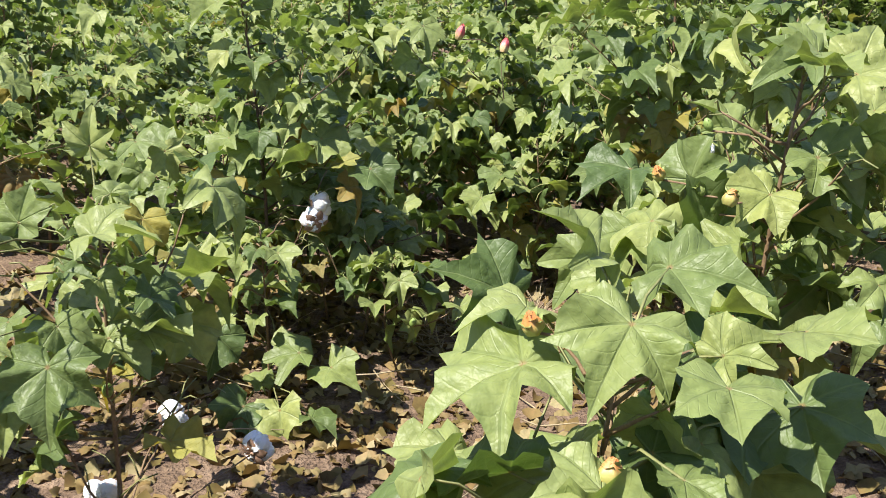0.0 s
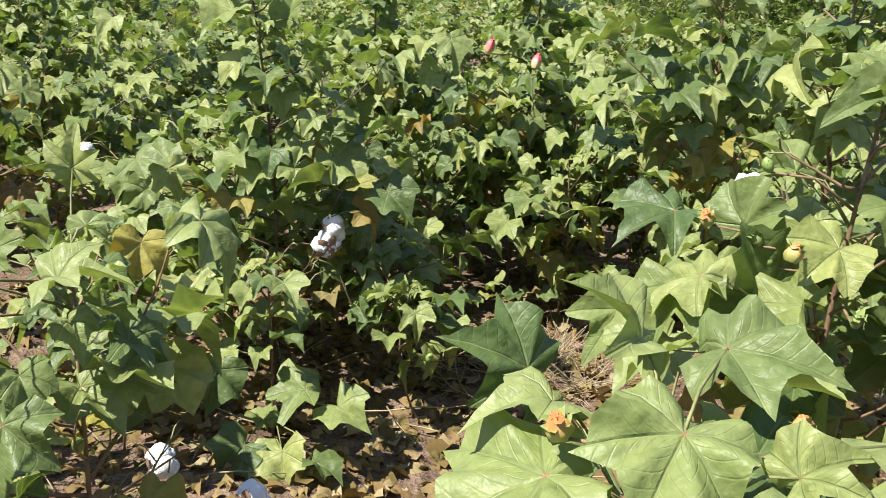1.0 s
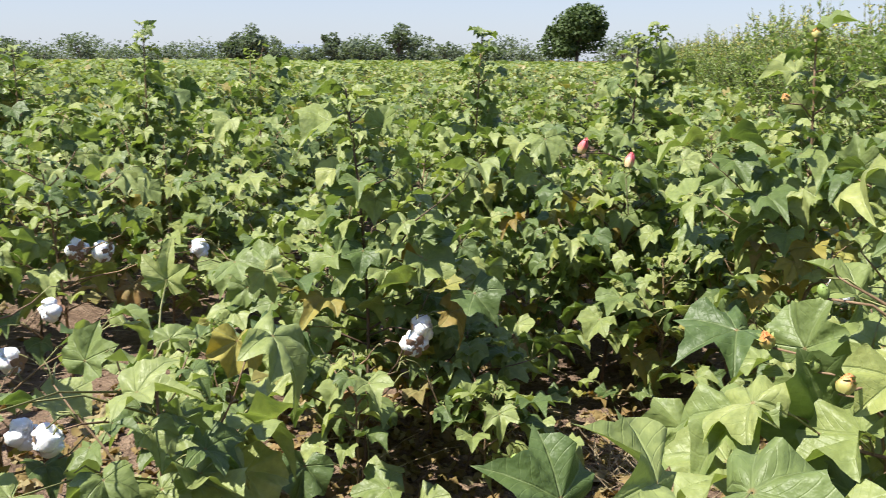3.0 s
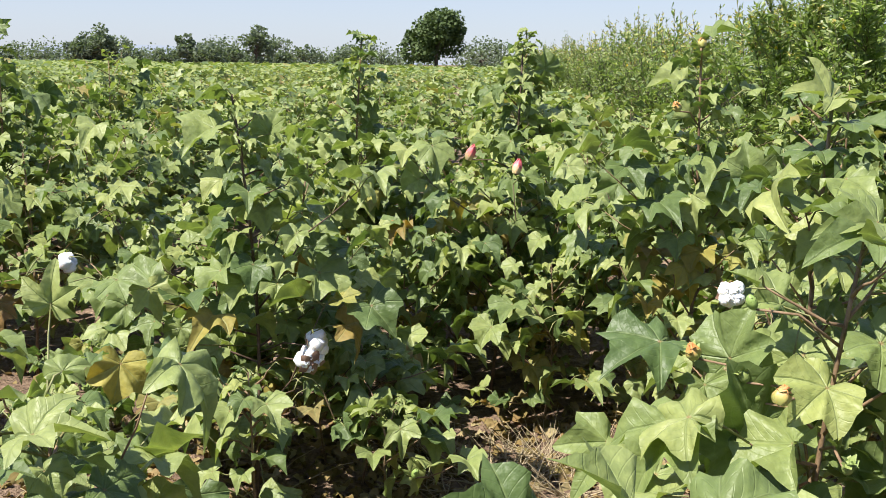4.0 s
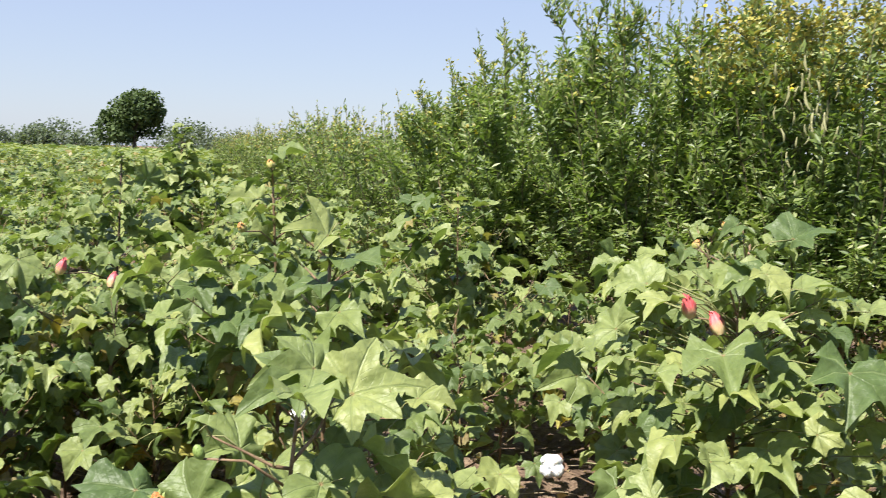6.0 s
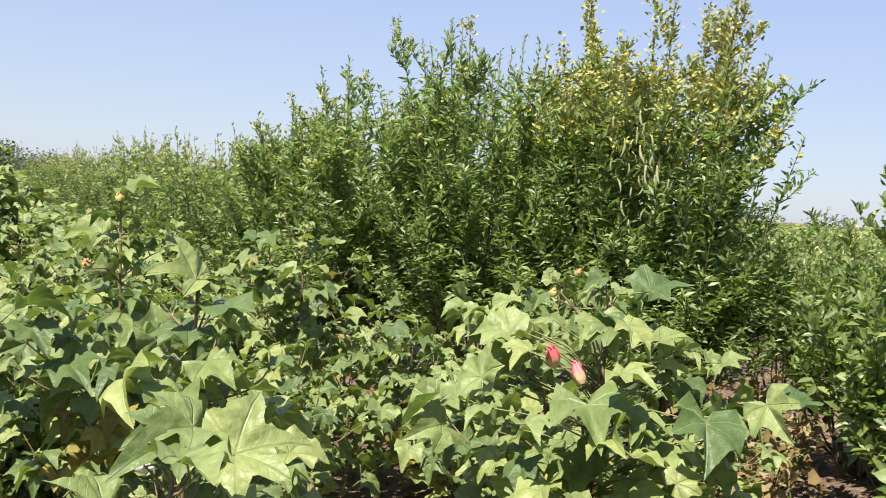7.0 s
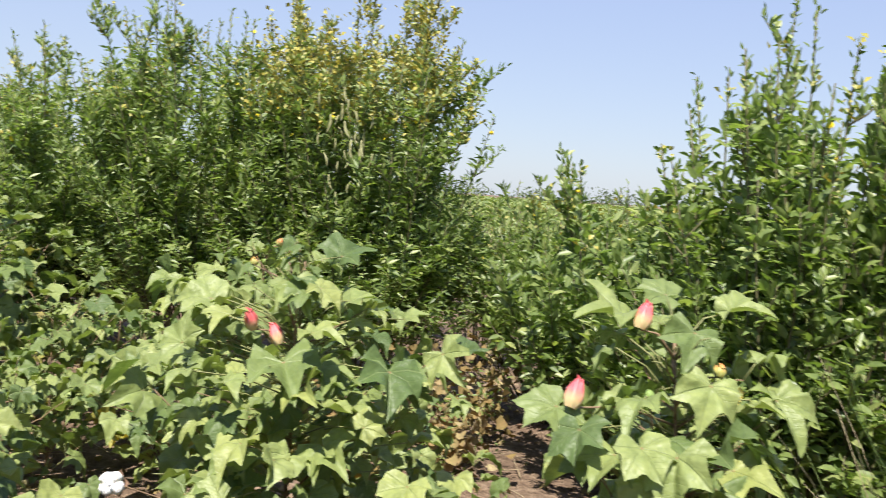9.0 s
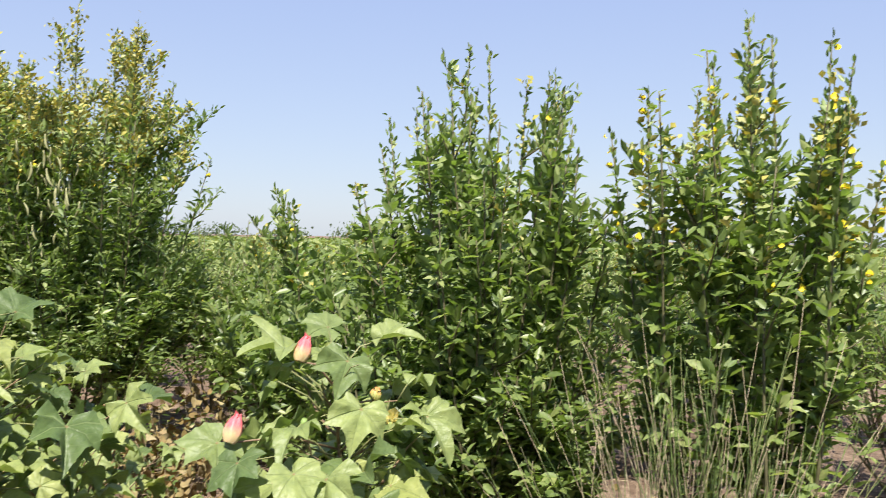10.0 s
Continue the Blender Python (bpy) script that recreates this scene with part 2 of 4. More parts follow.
def thing(name, x, y, z, label, category, group="", rz=0.0, kind=""):
    ob = new(name)
    ob.empty_display_size = 0.1
    ob.matrix_world = pose(x, y, z, 0, 0, rz)
    return tagged(ob, label, category, group, kind)


def frame_of(pos, tip, normal, size):
    """A 4x4 with +y along tip, +z near normal."""
    y = np.asarray(tip, float) / (np.linalg.norm(tip) + 1e-9)
    x = np.cross(y, normal)
    x /= np.linalg.norm(x) + 1e-9
    z = np.cross(x, y)
    m = np.eye(4)
    m[:3, 0], m[:3, 1], m[:3, 2], m[:3, 3] = x * size, y * size, z * size, pos
    return m


def heading(az, pitch):
    """A unit way: az in degrees clockwise from +y, pitch up."""
    a, p = np.radians(az), np.radians(pitch)
    return np.array([np.sin(a) * np.cos(p), np.cos(a) * np.cos(p), np.sin(p)])


# ---- leaves ----
BROAD = [(0, 1.06), (3, 0.955), (8, 0.86), (14, 0.79), (21, 0.735), (28, 0.715), (35, 0.735), (41, 0.80), (46, 0.87), (50, 0.95), (54, 0.86), (62, 0.765), (70, 0.675), (78, 0.62), (87, 0.63), (96, 0.67), (103, 0.69), (112, 0.62), (124, 0.56), (140, 0.51), (158, 0.38), (175, 0.08)]
STAR = [(0, 1.08), (4, 1.0), (8, 0.9), (13, 0.79), (19, 0.66), (26, 0.57), (33, 0.63), (39, 0.76), (46, 0.91), (52, 1.0), (57, 0.91), (63, 0.78), (71, 0.63), (79, 0.55), (88, 0.58), (97, 0.67), (105, 0.76), (113, 0.62), (125, 0.53), (141, 0.48), (158, 0.36), (175, 0.08)]
ROUND = [(0, 1.0), (4, 0.94), (9, 0.88), (15, 0.83), (21, 0.79), (28, 0.765), (35, 0.77), (41, 0.80), (47, 0.84), (52, 0.86), (58, 0.81), (65, 0.75), (73, 0.70), (81, 0.68), (90, 0.67), (98, 0.675), (106, 0.66), (115, 0.62), (127, 0.57), (142, 0.51), (159, 0.38), (175, 0.10)]


def leaf_template(outline, seed, droop=0.3, cup=0.12, step=1, rings=(0.5,)):
    """A palmate blade about the end of its stalk: tip at +y, one unit long, folded along its veins."""
    rng = np.random.default_rng(seed)
    half = outline[::step]
    if half[-1] != outline[-1]:
        half = half + [outline[-1]]
    ring = [(a, r) for a, r in half] + [(-a, r) for a, r in reversed(half[1:])]
    ang = np.radians([a for a, _ in ring])
    rad = np.array([r for _, r in ring]) * (1 + 0.02 * rng.standard_normal(len(ring)))
    ang = ang + 0.012 * rng.standard_normal(len(ring))
    deg = np.degrees(ang)
    phase = np.abs((np.abs(deg) / 52.0 + 0.5) % 1.0 - 0.5) * 2
    lobe = np.clip(np.rint(deg / 52.0), -2, 2).astype(int) + 2
    rad = rad * rng.normal(1.0, 0.07, 5)[lobe] ** (1 - phase)
    wave = [rng.uniform(0, 6.28) for _ in range(4)]
    skew = rng.uniform(-0.25, 0.25)
    fold = rng.uniform(0.2, 0.85)
    twist = rng.uniform(-0.35, 0.35)
    hang = rng.uniform(-0.05, 0.34, 5)[lobe] * (1 - phase)

    def height(f):
        r = rad * f
        x, y = r * np.sin(ang), r * np.cos(ang)
        z = 1.5 * cup * r * phase + fold * np.abs(x) * (1 - 0.45 * np.abs(x)) - droop * r * r * (0.7 + 0.6 * np.cos(ang) ** 2) + skew * x * r + twist * x * y
        z -= hang * f ** 3
        z += 0.07 * r * np.sin(4 * ang + wave[0]) + 0.06 * r * f * np.sin(7 * ang + wave[1]) + 0.03 * f * f * np.sin(13 * ang + wave[2])
        return np.stack([x, y, z], 1)

    n = len(ring)
    v, t = [np.zeros((1, 3))], []
    for f in (*rings, 1.0):
        v.append(height(f))
    for j in range(n):
        t.append((0, 1 + (j + 1) % n, 1 + j))
    for k in range(len(rings)):
        a, b = 1 + k * n, 1 + (k + 1) * n
        for j in range(n):
            q = (j + 1) % n
            t += [(a + j, a + q, b + j), (a + q, b + q, b + j)]
    v = np.concatenate(v)
    return v, np.array(t), v[:, :2] * 0.5 + 0.5


SHAPES = [(BROAD, 0.12, 0.14), (BROAD, 0.4, 0.2), (STAR, 0.14, 0.16), (STAR, 0.4, 0.22), (ROUND, 0.2, 0.12), (ROUND, 0.55, 0.12), (STAR, 0.04, 0.24), (ROUND, -0.1, 0.2)]
NEAR_LEAVES = [leaf_template(o, 10 + i, d, c, 1, (0.36, 0.7)) for i, (o, d, c) in enumerate(SHAPES * 2)]
LOW_LEAVES = [leaf_template(o, 10 + i, d, c, 2) for i, (o, d, c) in enumerate(SHAPES * 2)]
MID_LEAVES = [leaf_template(o, 40 + i, d, 0.15, 3, ()) for i, (o, d) in enumerate([(BROAD, 0.15), (ROUND, 0.25), (ROUND, 0.1), (BROAD, 0.4)])]
FAR_LEAVES = [leaf_template(o, 60 + i, d, 0.15, 7, ()) for i, (o, d) in enumerate([(BROAD, 0.2), (STAR, 0.3)])]


def one_mesh(template, name, mat):
    p = Pile()
    p.add(*template)
    return p.mesh(name, [mat])


LEAF_MESHES = [one_mesh(t, "cotton_leaf", cotton_leaf) for t in NEAR_LEAVES]
LOW_MESHES = [one_mesh(t, "cotton_leaf", cotton_leaf) for t in LOW_LEAVES]
OLD_MESHES = [one_mesh(t, "old_leaf", old_leaf) for t in NEAR_LEAVES]


# ---- fruit and flowers of the cotton ----
def blob(pile, centre, size, seed, rough=0.12, mat=0, nu=9, nv=6):
    """A lumpy rounded body."""
    rng = np.random.default_rng(seed)
    ph = rng.uniform(0, 6.28, 6)
    v, t = [], []
    for i in range(nv + 1):
        th = np.pi * i / nv
        for j in range(nu):
            a = 2 * np.pi * j / nu
            r = 1 + rough * (np.sin(3 * a + ph[0] + 2 * th) + 0.7 * np.sin(5 * a + ph[1] - 3 * th) + 0.6 * np.cos(4 * th + ph[2]))
            v.append((np.sin(th) * np.cos(a) * r, np.sin(th) * np.sin(a) * r, np.cos(th) * r))
    for i in range(nv):
        for j in range(nu):
            p, q = i * nu + j, i * nu + (j + 1) % nu
            t += [(p, p + nu, q), (q, p + nu, q + nu)]
    pile.add(np.array(v) * size + centre, t, None, mat)


def blade(pile, base, tip, width, curl, normal, mat=0, rows=4):
    """A petal or bract: a pointed strip, hollow across, bent along its length."""
    base, tip = np.asarray(base, float), np.asarray(tip, float)
    way = tip - base
    side = np.cross(way, normal)
    side /= np.linalg.norm(side) + 1e-9
    up = np.cross(side, way)
    up /= np.linalg.norm(up) + 1e-9
    v, t = [], []
    for i in range(rows + 1):
        f = i / rows
        w = width * (np.sin(np.pi * min(0.08 + f * 0.92, 1.0)) ** 0.7 + 0.05)
        c = base + way * f + up * curl * np.sin(np.pi * f)
        v += [c - side * w + up * w * 0.3, c, c + side * w + up * w * 0.3]
    for i in range(rows):
        for j in (0, 1):
            p = 3 * i + j
            t += [(p, p + 1, p + 3), (p + 1, p + 4, p + 3)]
    pile.add(v, t, None, mat)


def make_lint(seed):
    p, rng = Pile(), np.random.default_rng(seed)
    for k in range(4):
        a = np.radians(90 * k + rng.uniform(-12, 12))
        blob(p, np.array([0.0145 * np.cos(a), 0.0145 * np.sin(a), 0.016 + rng.uniform(-0.004, 0.004)]), np.array([0.017, 0.017, 0.021]) * rng.uniform(0.9, 1.15), seed * 7 + k, 0.075, 0, 11, 8)
    blob(p, np.array([0, 0, 0.016]), np.array([0.017, 0.017, 0.02]), seed, 0.1, 0, 8, 5)
    return p.mesh("lint", [lint_white])


def make_bur(seed):
    p = Pile()
    for k in range(5):
        w = heading(72 * k + 20, -8)
        blade(p, (0, 0, -0.004), w * 0.034 + (0, 0, 0.004), 0.010, -0.006, (0, 0, 1))
    blob(p, np.array([0, 0, -0.004]), np.array([0.006, 0.006, 0.006]), seed, 0.05, 0, 6, 4)
    return p.mesh("bur", [bur_brown])


def make_petals(mat, seed, opened=0.3, length=0.042):
    p, rng = Pile(), np.random.default_rng(seed)
    for k in range(5):
        w = heading(72 * k + rng.uniform(-8, 8), 78 - 40 * opened)
        blade(p, w * 0.006, w * length * rng.uniform(0.9, 1.05), 0.012 + 0.006 * opened, 0.005, heading(72 * k + 180, 20), 0, 5)
    return p.mesh("corolla", [mat])


def make_closed(mat, seed, length):
    """A rolled-up corolla: five twisted petals with frayed tips."""
    p, rng = Pile(), np.random.default_rng(seed)
    rings, sides = 8, 15
    v, t = [], []
    for i in range(rings + 1):
        f = i / rings
        for j in range(sides):
            a = 2 * np.pi * j / sides
            r = (0.005 + 0.0085 * np.sin(np.pi * min(1.0, 0.1 + 0.86 * f ** 0.9))) * (1 + 0.16 * np.cos(5 * a + 2.6 * f)) * (1 - 0.35 * f**4)
            v.append((r * np.cos(a), r * np.sin(a), length * f * (1 + 0.05 * np.cos(5 * a + 2.6 * f) * f)))
    for i in range(rings):
        for j in range(sides):
            a, b = i * sides + j, i * sides + (j + 1) % sides
            t += [(a, b, a + sides), (b, b + sides, a + sides)]
    p.add(v, t)
    for k in range(5):
        w = heading(72 * k + rng.uniform(-8, 8), 72)
        blade(p, (0, 0, length * 0.55), np.array([0, 0, length * 0.55]) + w * length * rng.uniform(0.45, 0.6), 0.007, 0.003, heading(72 * k + 180, 20), 0, 4)
    return p.mesh("corolla", [mat])


def make_bracts(mat, seed, length=0.034):
    p, rng = Pile(), np.random.default_rng(seed)
    for k in range(3):
        for j in (-1, 0, 1):
            w = heading(120 * k + 24 * j + rng.uniform(-5, 5), 68 - 9 * abs(j))
            blade(p, heading(120 * k, 20) * 0.005, w * length * (1 - 0.18 * abs(j)), 0.0065, 0.006, heading(120 * k + 180, 10))
    blob(p, np.array([0, 0, 0.012]), np.array([0.009, 0.009, 0.013]), seed, 0.04, 0, 8, 5)
    return p.mesh("calyx", [mat])


def make_green_boll(seed):
    p = Pile()
    blob(p, np.array([0, 0, 0.018]), np.array([0.0135, 0.0135, 0.02]), seed, 0.03, 0, 10, 7)
    return p.mesh("green_boll", [boll_green])


LINTS, BURS = [make_lint(s) for s in (1, 2, 3)], [make_bur(s) for s in (1, 2)]
PETALS = {"pink": make_closed(petal_pink, 1, 0.044), "cream": make_petals(petal_cream, 2, 0.55, 0.05), "orange": make_closed(petal_orange, 3, 0.03)}
BRACTS = [make_bracts(bract_green, s) for s in (1, 2)]
GREEN_BOLL = make_green_boll(4)


def add_fruit(parent, kind, pos, way, seed, size=1.0):
    rng = np.random.default_rng(seed)
    m = Matrix(frame_of(pos, np.cross(way, (0.3, 0.9, 0.1)), way, size).tolist())
    if kind == "boll":
        ob = part("boll", BURS[seed % 2], parent, m, "open dry brown bur")
        part("lint", LINTS[seed % 3], ob, Matrix.Identity(4), "fluffy white cotton lint")
    elif kind == "bud":
        part("flower_bud", BRACTS[seed % 2], parent, m, "pale green toothed flower bud")
    elif kind == "green_boll":
        m = m @ Matrix.Diagonal((0.68, 0.68, 0.68, 1))
        ob = part("green_boll", GREEN_BOLL, parent, m, "unripe green boll")
        part("calyx", BRACTS[seed % 2], ob, Matrix.Identity(4))
    else:
        ob = part("flower", PETALS[kind], parent, m, {"pink": "closed pink flower", "cream": "open cream-yellow flower", "orange": "withering orange flower"}[kind])
        part("calyx", BRACTS[seed % 2], ob, Matrix.Diagonal((1.15, 1.15, 0.95, 1) if kind == "orange" else (0.9, 0.9, 0.75, 1)))


# ---- cotton plants ----
RIPE = []   # open bolls and flowers that hang clear of the leaves


def hides(p):
    """Whether a leaf at p grows in the open side of a boll or flower."""
    for b in RIPE:
        way = np.array([0.1, 0.1, 1.0]) - b
        far = np.linalg.norm(way)
        d = np.dot(p - b, way) / far
        if -0.02 < d < far and np.linalg.norm(p - b - way * d / far) < 0.08:
            return True
    return False


def bent(start, way, length, lift, n, rng, wobble=0.03):
    pts, p, w = [np.array(start, float)], np.array(start, float), np.array(way, float)
    for _ in range(n):
        w = w + np.array([0, 0, lift / n]) + wobble * rng.standard_normal(3)
        w /= np.linalg.norm(w)
        p = p + w * length / n
        pts.append(p)
    return np.array(pts)


def cotton_layout(seed, height, spread=0.3, leaf=0.066, lean=(0, 0), bare=0.2, density=1.0, sparse_top=False):
    """Stem, branches and leaf poses of one plant about its base."""
    rng = np.random.default_rng(seed)
    tubes, leaves, ends = [], [], []
    n = max(6, int(height / 0.1))
    f = np.linspace(0, 1, n + 1)
    sway = rng.uniform(-0.03, 0.03, 2)
    main = np.stack([lean[0] * f**1.3 + sway[0] * np.sin(3 * f), lean[1] * f**1.3 + sway[1] * np.sin(3 * f), height * f], 1)
    tubes.append((main, (0.0048 if sparse_top else 0.0056) * (height / 0.9) * (1 - 0.72 * f) + 0.0008, 0))

    def on_main(g):
        return np.array([np.interp(g, f, main[:, k]) for k in range(3)])

    def add_leaf(pos, az, size, up):
        stalk = size * rng.uniform(0.5, 1.2)
        way = heading(az, rng.uniform(5, 45))
        end = pos + way * stalk
        tubes.append((np.array([pos, pos + way * stalk * 0.5 + (0, 0, 0.008), end]), np.array([0.0016, 0.0013, 0.0011]), 1))
        pitch = rng.normal(-18, 20) if up < 0.85 else rng.normal(5, 22)
        tilt = heading(rng.uniform(0, 360), 90 - abs(rng.normal(0, 24)))
        star = rng.random() < 0.04 + 0.2 * up * up
        kind = int(rng.choice([2, 3, 6])) if star else int(rng.choice([0, 1, 4, 4, 5, 5, 7]))
        leaves.append((frame_of(end, heading(az + rng.normal(0, 25), pitch), tilt, size), kind))

    nodes = int(height / 0.033)
    az = rng.uniform(0, 360)
    for i in range(nodes):
        g = bare + (1 - bare) * (i + rng.uniform(0, 0.7)) / nodes
        g = min(g, 0.995)
        az += 137.5 + rng.normal(0, 12)
        pos = on_main(g)
        u = (g - bare) / (1 - bare)
        size = leaf * (0.75 + 0.45 * np.sin(np.pi * min(1, u * 1.05 + 0.12))) * rng.uniform(0.8, 1.15)
        if u > 0.9:
            size *= 0.6
        reach = spread * (0.55 + 0.75 * np.sin(np.pi * (0.25 + 0.62 * u))) * rng.uniform(0.6, 1.15) * (1 - 0.75 * u**3)
        if sparse_top and u > 0.45:
            reach *= 0.6
            add_leaf(pos, az + 180, size * rng.uniform(0.8, 1.1), u)
        if u < 0.93 and rng.random() < (0.28 if sparse_top and u > 0.5 else 0.8):
            pts = bent(pos, heading(az, rng.uniform(15, 45)), reach, 0.25, 5, rng, 0.16)
            tubes.append((pts, np.linspace(0.0026, 0.001, 6), 0))
            count = max(1, int(round(reach / 0.038 * density)))
            for j in range(count):
                q = pts[min(5, 1 + int(j * 5 / count))]
                if rng.random() < 0.88:
                    add_leaf(q, az + (70 if j % 2 else -70) + rng.normal(0, 30), size * rng.uniform(0.75, 1.05), u)
                ends.append((q, pts[-1] - pts[-2], u))
            add_leaf(pts[-1], az + rng.normal(0, 25), size * rng.uniform(0.7, 1.0), u)
        else:
            add_leaf(pos, az, size, u)
    for k in range(4):
        add_leaf(main[-1] - (0, 0, 0.01 * k), az + 90 * k, leaf * rng.uniform(0.35, 0.65), 1.0)
    return tubes, leaves, ends


def cotton_plant(x, y, seed, height, spread=0.3, leaf=0.066, lean=(0, 0), bare=0.2, density=1.0, sparse_top=False, fruit=(), keyed=(), label="", old=0.26, dark=False, dome=None):
    """A plant near the path: every leaf a piece of its own. keyed: leaves (x, y, z, tip azimuth, tip pitch, size, shape) and fruit (kind, x, y, z) at given places."""
    rng = np.random.default_rng(seed + 999)
    plant = thing("cotton_plant", x, y, 0, label or "green leafy cotton plant growing in dry brown soil", "plant", "cotton plants")
    tubes, leaves, ends = cotton_layout(seed, height, spread, leaf, lean, bare, density, sparse_top)
    base = np.array([x, y, 0.0])
    main = tubes[0][0]
    placed = []
    for kx, ky, kz, az, pitch, size, shape, face in keyed:
        end = np.array([kx, ky, kz]) - base
        g = np.clip((end[2] - 0.05) / height, 0.15, 0.97)
        start = np.array([np.interp(g * height, main[:, 2], main[:, k]) for k in range(3)])
        mid = (start + end) / 2 + (0, 0, 0.02)
        tubes.append((np.array([start, mid, end]), np.array([0.002, 0.0016, 0.0012]), 1))
        sunward = np.array([0, 0, 1.0]) * (1 - 0.7 * face) - np.array([x, y, -0.25]) / math.hypot(x, y) * 0.7 * face
        up = sunward + heading(rng.uniform(0, 360), 0) * 0.3
        placed.append((frame_of(end, heading(az, pitch), up, size), shape))
    if placed:
        spots = np.array([m[:3, 3] for m, _ in placed])
        sizes = np.array([np.linalg.norm(m[:3, 1]) for m, _ in placed])
        leaves = [(m, k) for m, k in leaves if (np.linalg.norm(spots - m[:3, 3], axis=1) > 0.55 * sizes).all()]
    if dome:
        amount, wide, low, length = dome
        for _ in range(amount):
            az, u = rng.uniform(0, 360), rng.uniform(0, 1)
            end = np.array([main[-1][0] * u, main[-1][1] * u, low + (height - low) * u]) + heading(az, 0) * wide * math.sqrt(1.05 - u * u) * rng.uniform(0.6, 1.05)
            g = np.clip((end[2] - 0.08) / height, 0.15, 0.95)
            start = np.array([np.interp(g * height, main[:, 2], main[:, k]) for k in range(3)])
            tubes.append((np.array([start, (start + end) / 2 + (0, 0, 0.015), end]), np.array([0.002, 0.0016, 0.0012]), 1))
            leaves.append((frame_of(end, heading(az + rng.normal(0, 30), rng.normal(-12, 22)), heading(az, 62) + rng.normal(0, 0.25, 3), length * rng.uniform(0.7, 1.15)), int(rng.choice([0, 2, 3, 6, 1, 4]))))
    pile = Pile()
    for pts, radii, mat in tubes:
        pile.tube(pts, radii, 5 if mat == 0 else 3, mat)
    for kind, fx, fy, fz in fruit:
        end = np.array([fx, fy, fz]) - base
        g = np.clip((end[2] - 0.04) / height, 0.1, 0.97)
        start = np.array([np.interp(g * height, main[:, 2], main[:, k]) for k in range(3)])
        pile.tube(np.array([start, (start + end) / 2 + (0, 0, 0.015), end]), np.array([0.0021, 0.0017, 0.0014]), 5, 0)
    part("stem", pile.mesh("stem", [stem_dark if dark else stem_red, stem_green]), plant, Matrix.Identity(4))
    leaves = [(m, k) for m, k in leaves if not hides(base + m[:3, 3] + m[:3, 1] * 0.4)]
    for m, k in leaves + placed:
        meshes = OLD_MESHES if rng.random() < old and m[2, 3] < 0.6 * height else LEAF_MESHES if math.hypot(x, y) < 1.75 else LOW_MESHES
        part("leaf", meshes[k + 8 * int(rng.random() < 0.5)], plant, Matrix(m.tolist()))
    for i, (kind, fx, fy, fz) in enumerate(fruit):
        side = heading(rng.uniform(0, 360), 15 if kind == "boll" else 65)
        add_fruit(plant, kind, np.array([fx, fy, fz]) - base, side, seed + i, 0.95 if kind == "boll" else 0.95 if kind == "pink" else 0.68)
    picks = [e for e in ends if e[2] > 0.1]
    for i in range(min(len(picks), int(2 + 3 * rng.random()))):
        q, way, u = picks[int(rng.integers(len(picks)))]
        add_fruit(plant, "bud" if rng.random() < 0.6 else "green_boll", q, way + (0, 0, 0.05), seed + 50 + i, rng.uniform(0.6, 0.9))
    return plant


def cotton_variant(seed, height, spread, leaf):
    """A plant some metres off: its stem and its foliage are one mesh each."""
    tubes, leaves, ends = cotton_layout(seed, height, spread, leaf, (0, 0), 0.1, 1.15)
    stem, bare_stem = Pile(), Pile()
    for pts, radii, mat in tubes:
        if mat == 0:
            bare_stem.tube(pts[[0, len(pts) // 2, -1]], radii[[0, len(pts) // 2, -1]], 3, mat)
        if mat == 0 and len(pts) > 6:
            stem.tube(pts, radii, 4, mat)
        elif mat == 0:
            stem.tube(pts[[0, len(pts) // 2, -1]], radii[[0, len(pts) // 2, -1]], 3, mat)
        else:
            stem.tube(pts[[0, -1]], radii[[0, -1]], 3, mat)
    pile = Pile()
    for k in range(4):
        pile.many(MID_LEAVES[k], [m for m, kind in leaves if kind % 4 == k])
    return stem.mesh("stem", [stem_red, stem_green]), pile.mesh("foliage", [cotton_foliage]), bare_stem.mesh("stem", [stem_red, stem_green])


# ---- ground ----
def ground_height(x, y):
    v = Vector((x, y, 0))
    fade = 1.0 / (1.0 + (math.hypot(x, y - 2) / 9.0) ** 4)
    furrow = 0.02 * math.cos((x + 0.42) * 2 * math.pi / 0.86)
    return fade * (0.045 * noise.noise(v * 1.3) + 0.022 * noise.noise(v * 5) + 0.012 * noise.noise(v * 14) + furrow) - 0.005


def make_ground():
    def axis(lo, hi, fine, grow):
        a, s, vals = 0.0, fine, [0.0]
        while vals[-1] < hi:
            s = fine if vals[-1] < 4.5 else s * grow
            vals.append(vals[-1] + s)
        b, s = [0.0], fine
        while b[-1] > lo:
            s = fine if b[-1] > -2.5 else s * grow
            b.append(b[-1] - s)
        return np.array(b[:0:-1] + vals)

    xs, ys = axis(-3000, 3000, 0.045, 1.14), axis(-3000, 3000, 0.045, 1.14)
    nx, ny = len(xs), len(ys)
    v = np.array([(x, y, ground_height(x, y)) for y in ys for x in xs])
    i = np.arange(nx * (ny - 1)).reshape(ny - 1, nx)[:, :-1].ravel()
    t = np.concatenate([np.stack([i, i + 1, i + nx], 1), np.stack([i + 1, i + nx + 1, i + nx], 1)])
    p = Pile()
    p.add(v, t)
    ob = new("ground", p.mesh("ground", [soil]))
    tagged(ob, "dry cracked brown field soil with clods and furrows", "ground", kind="structure")


make_ground()


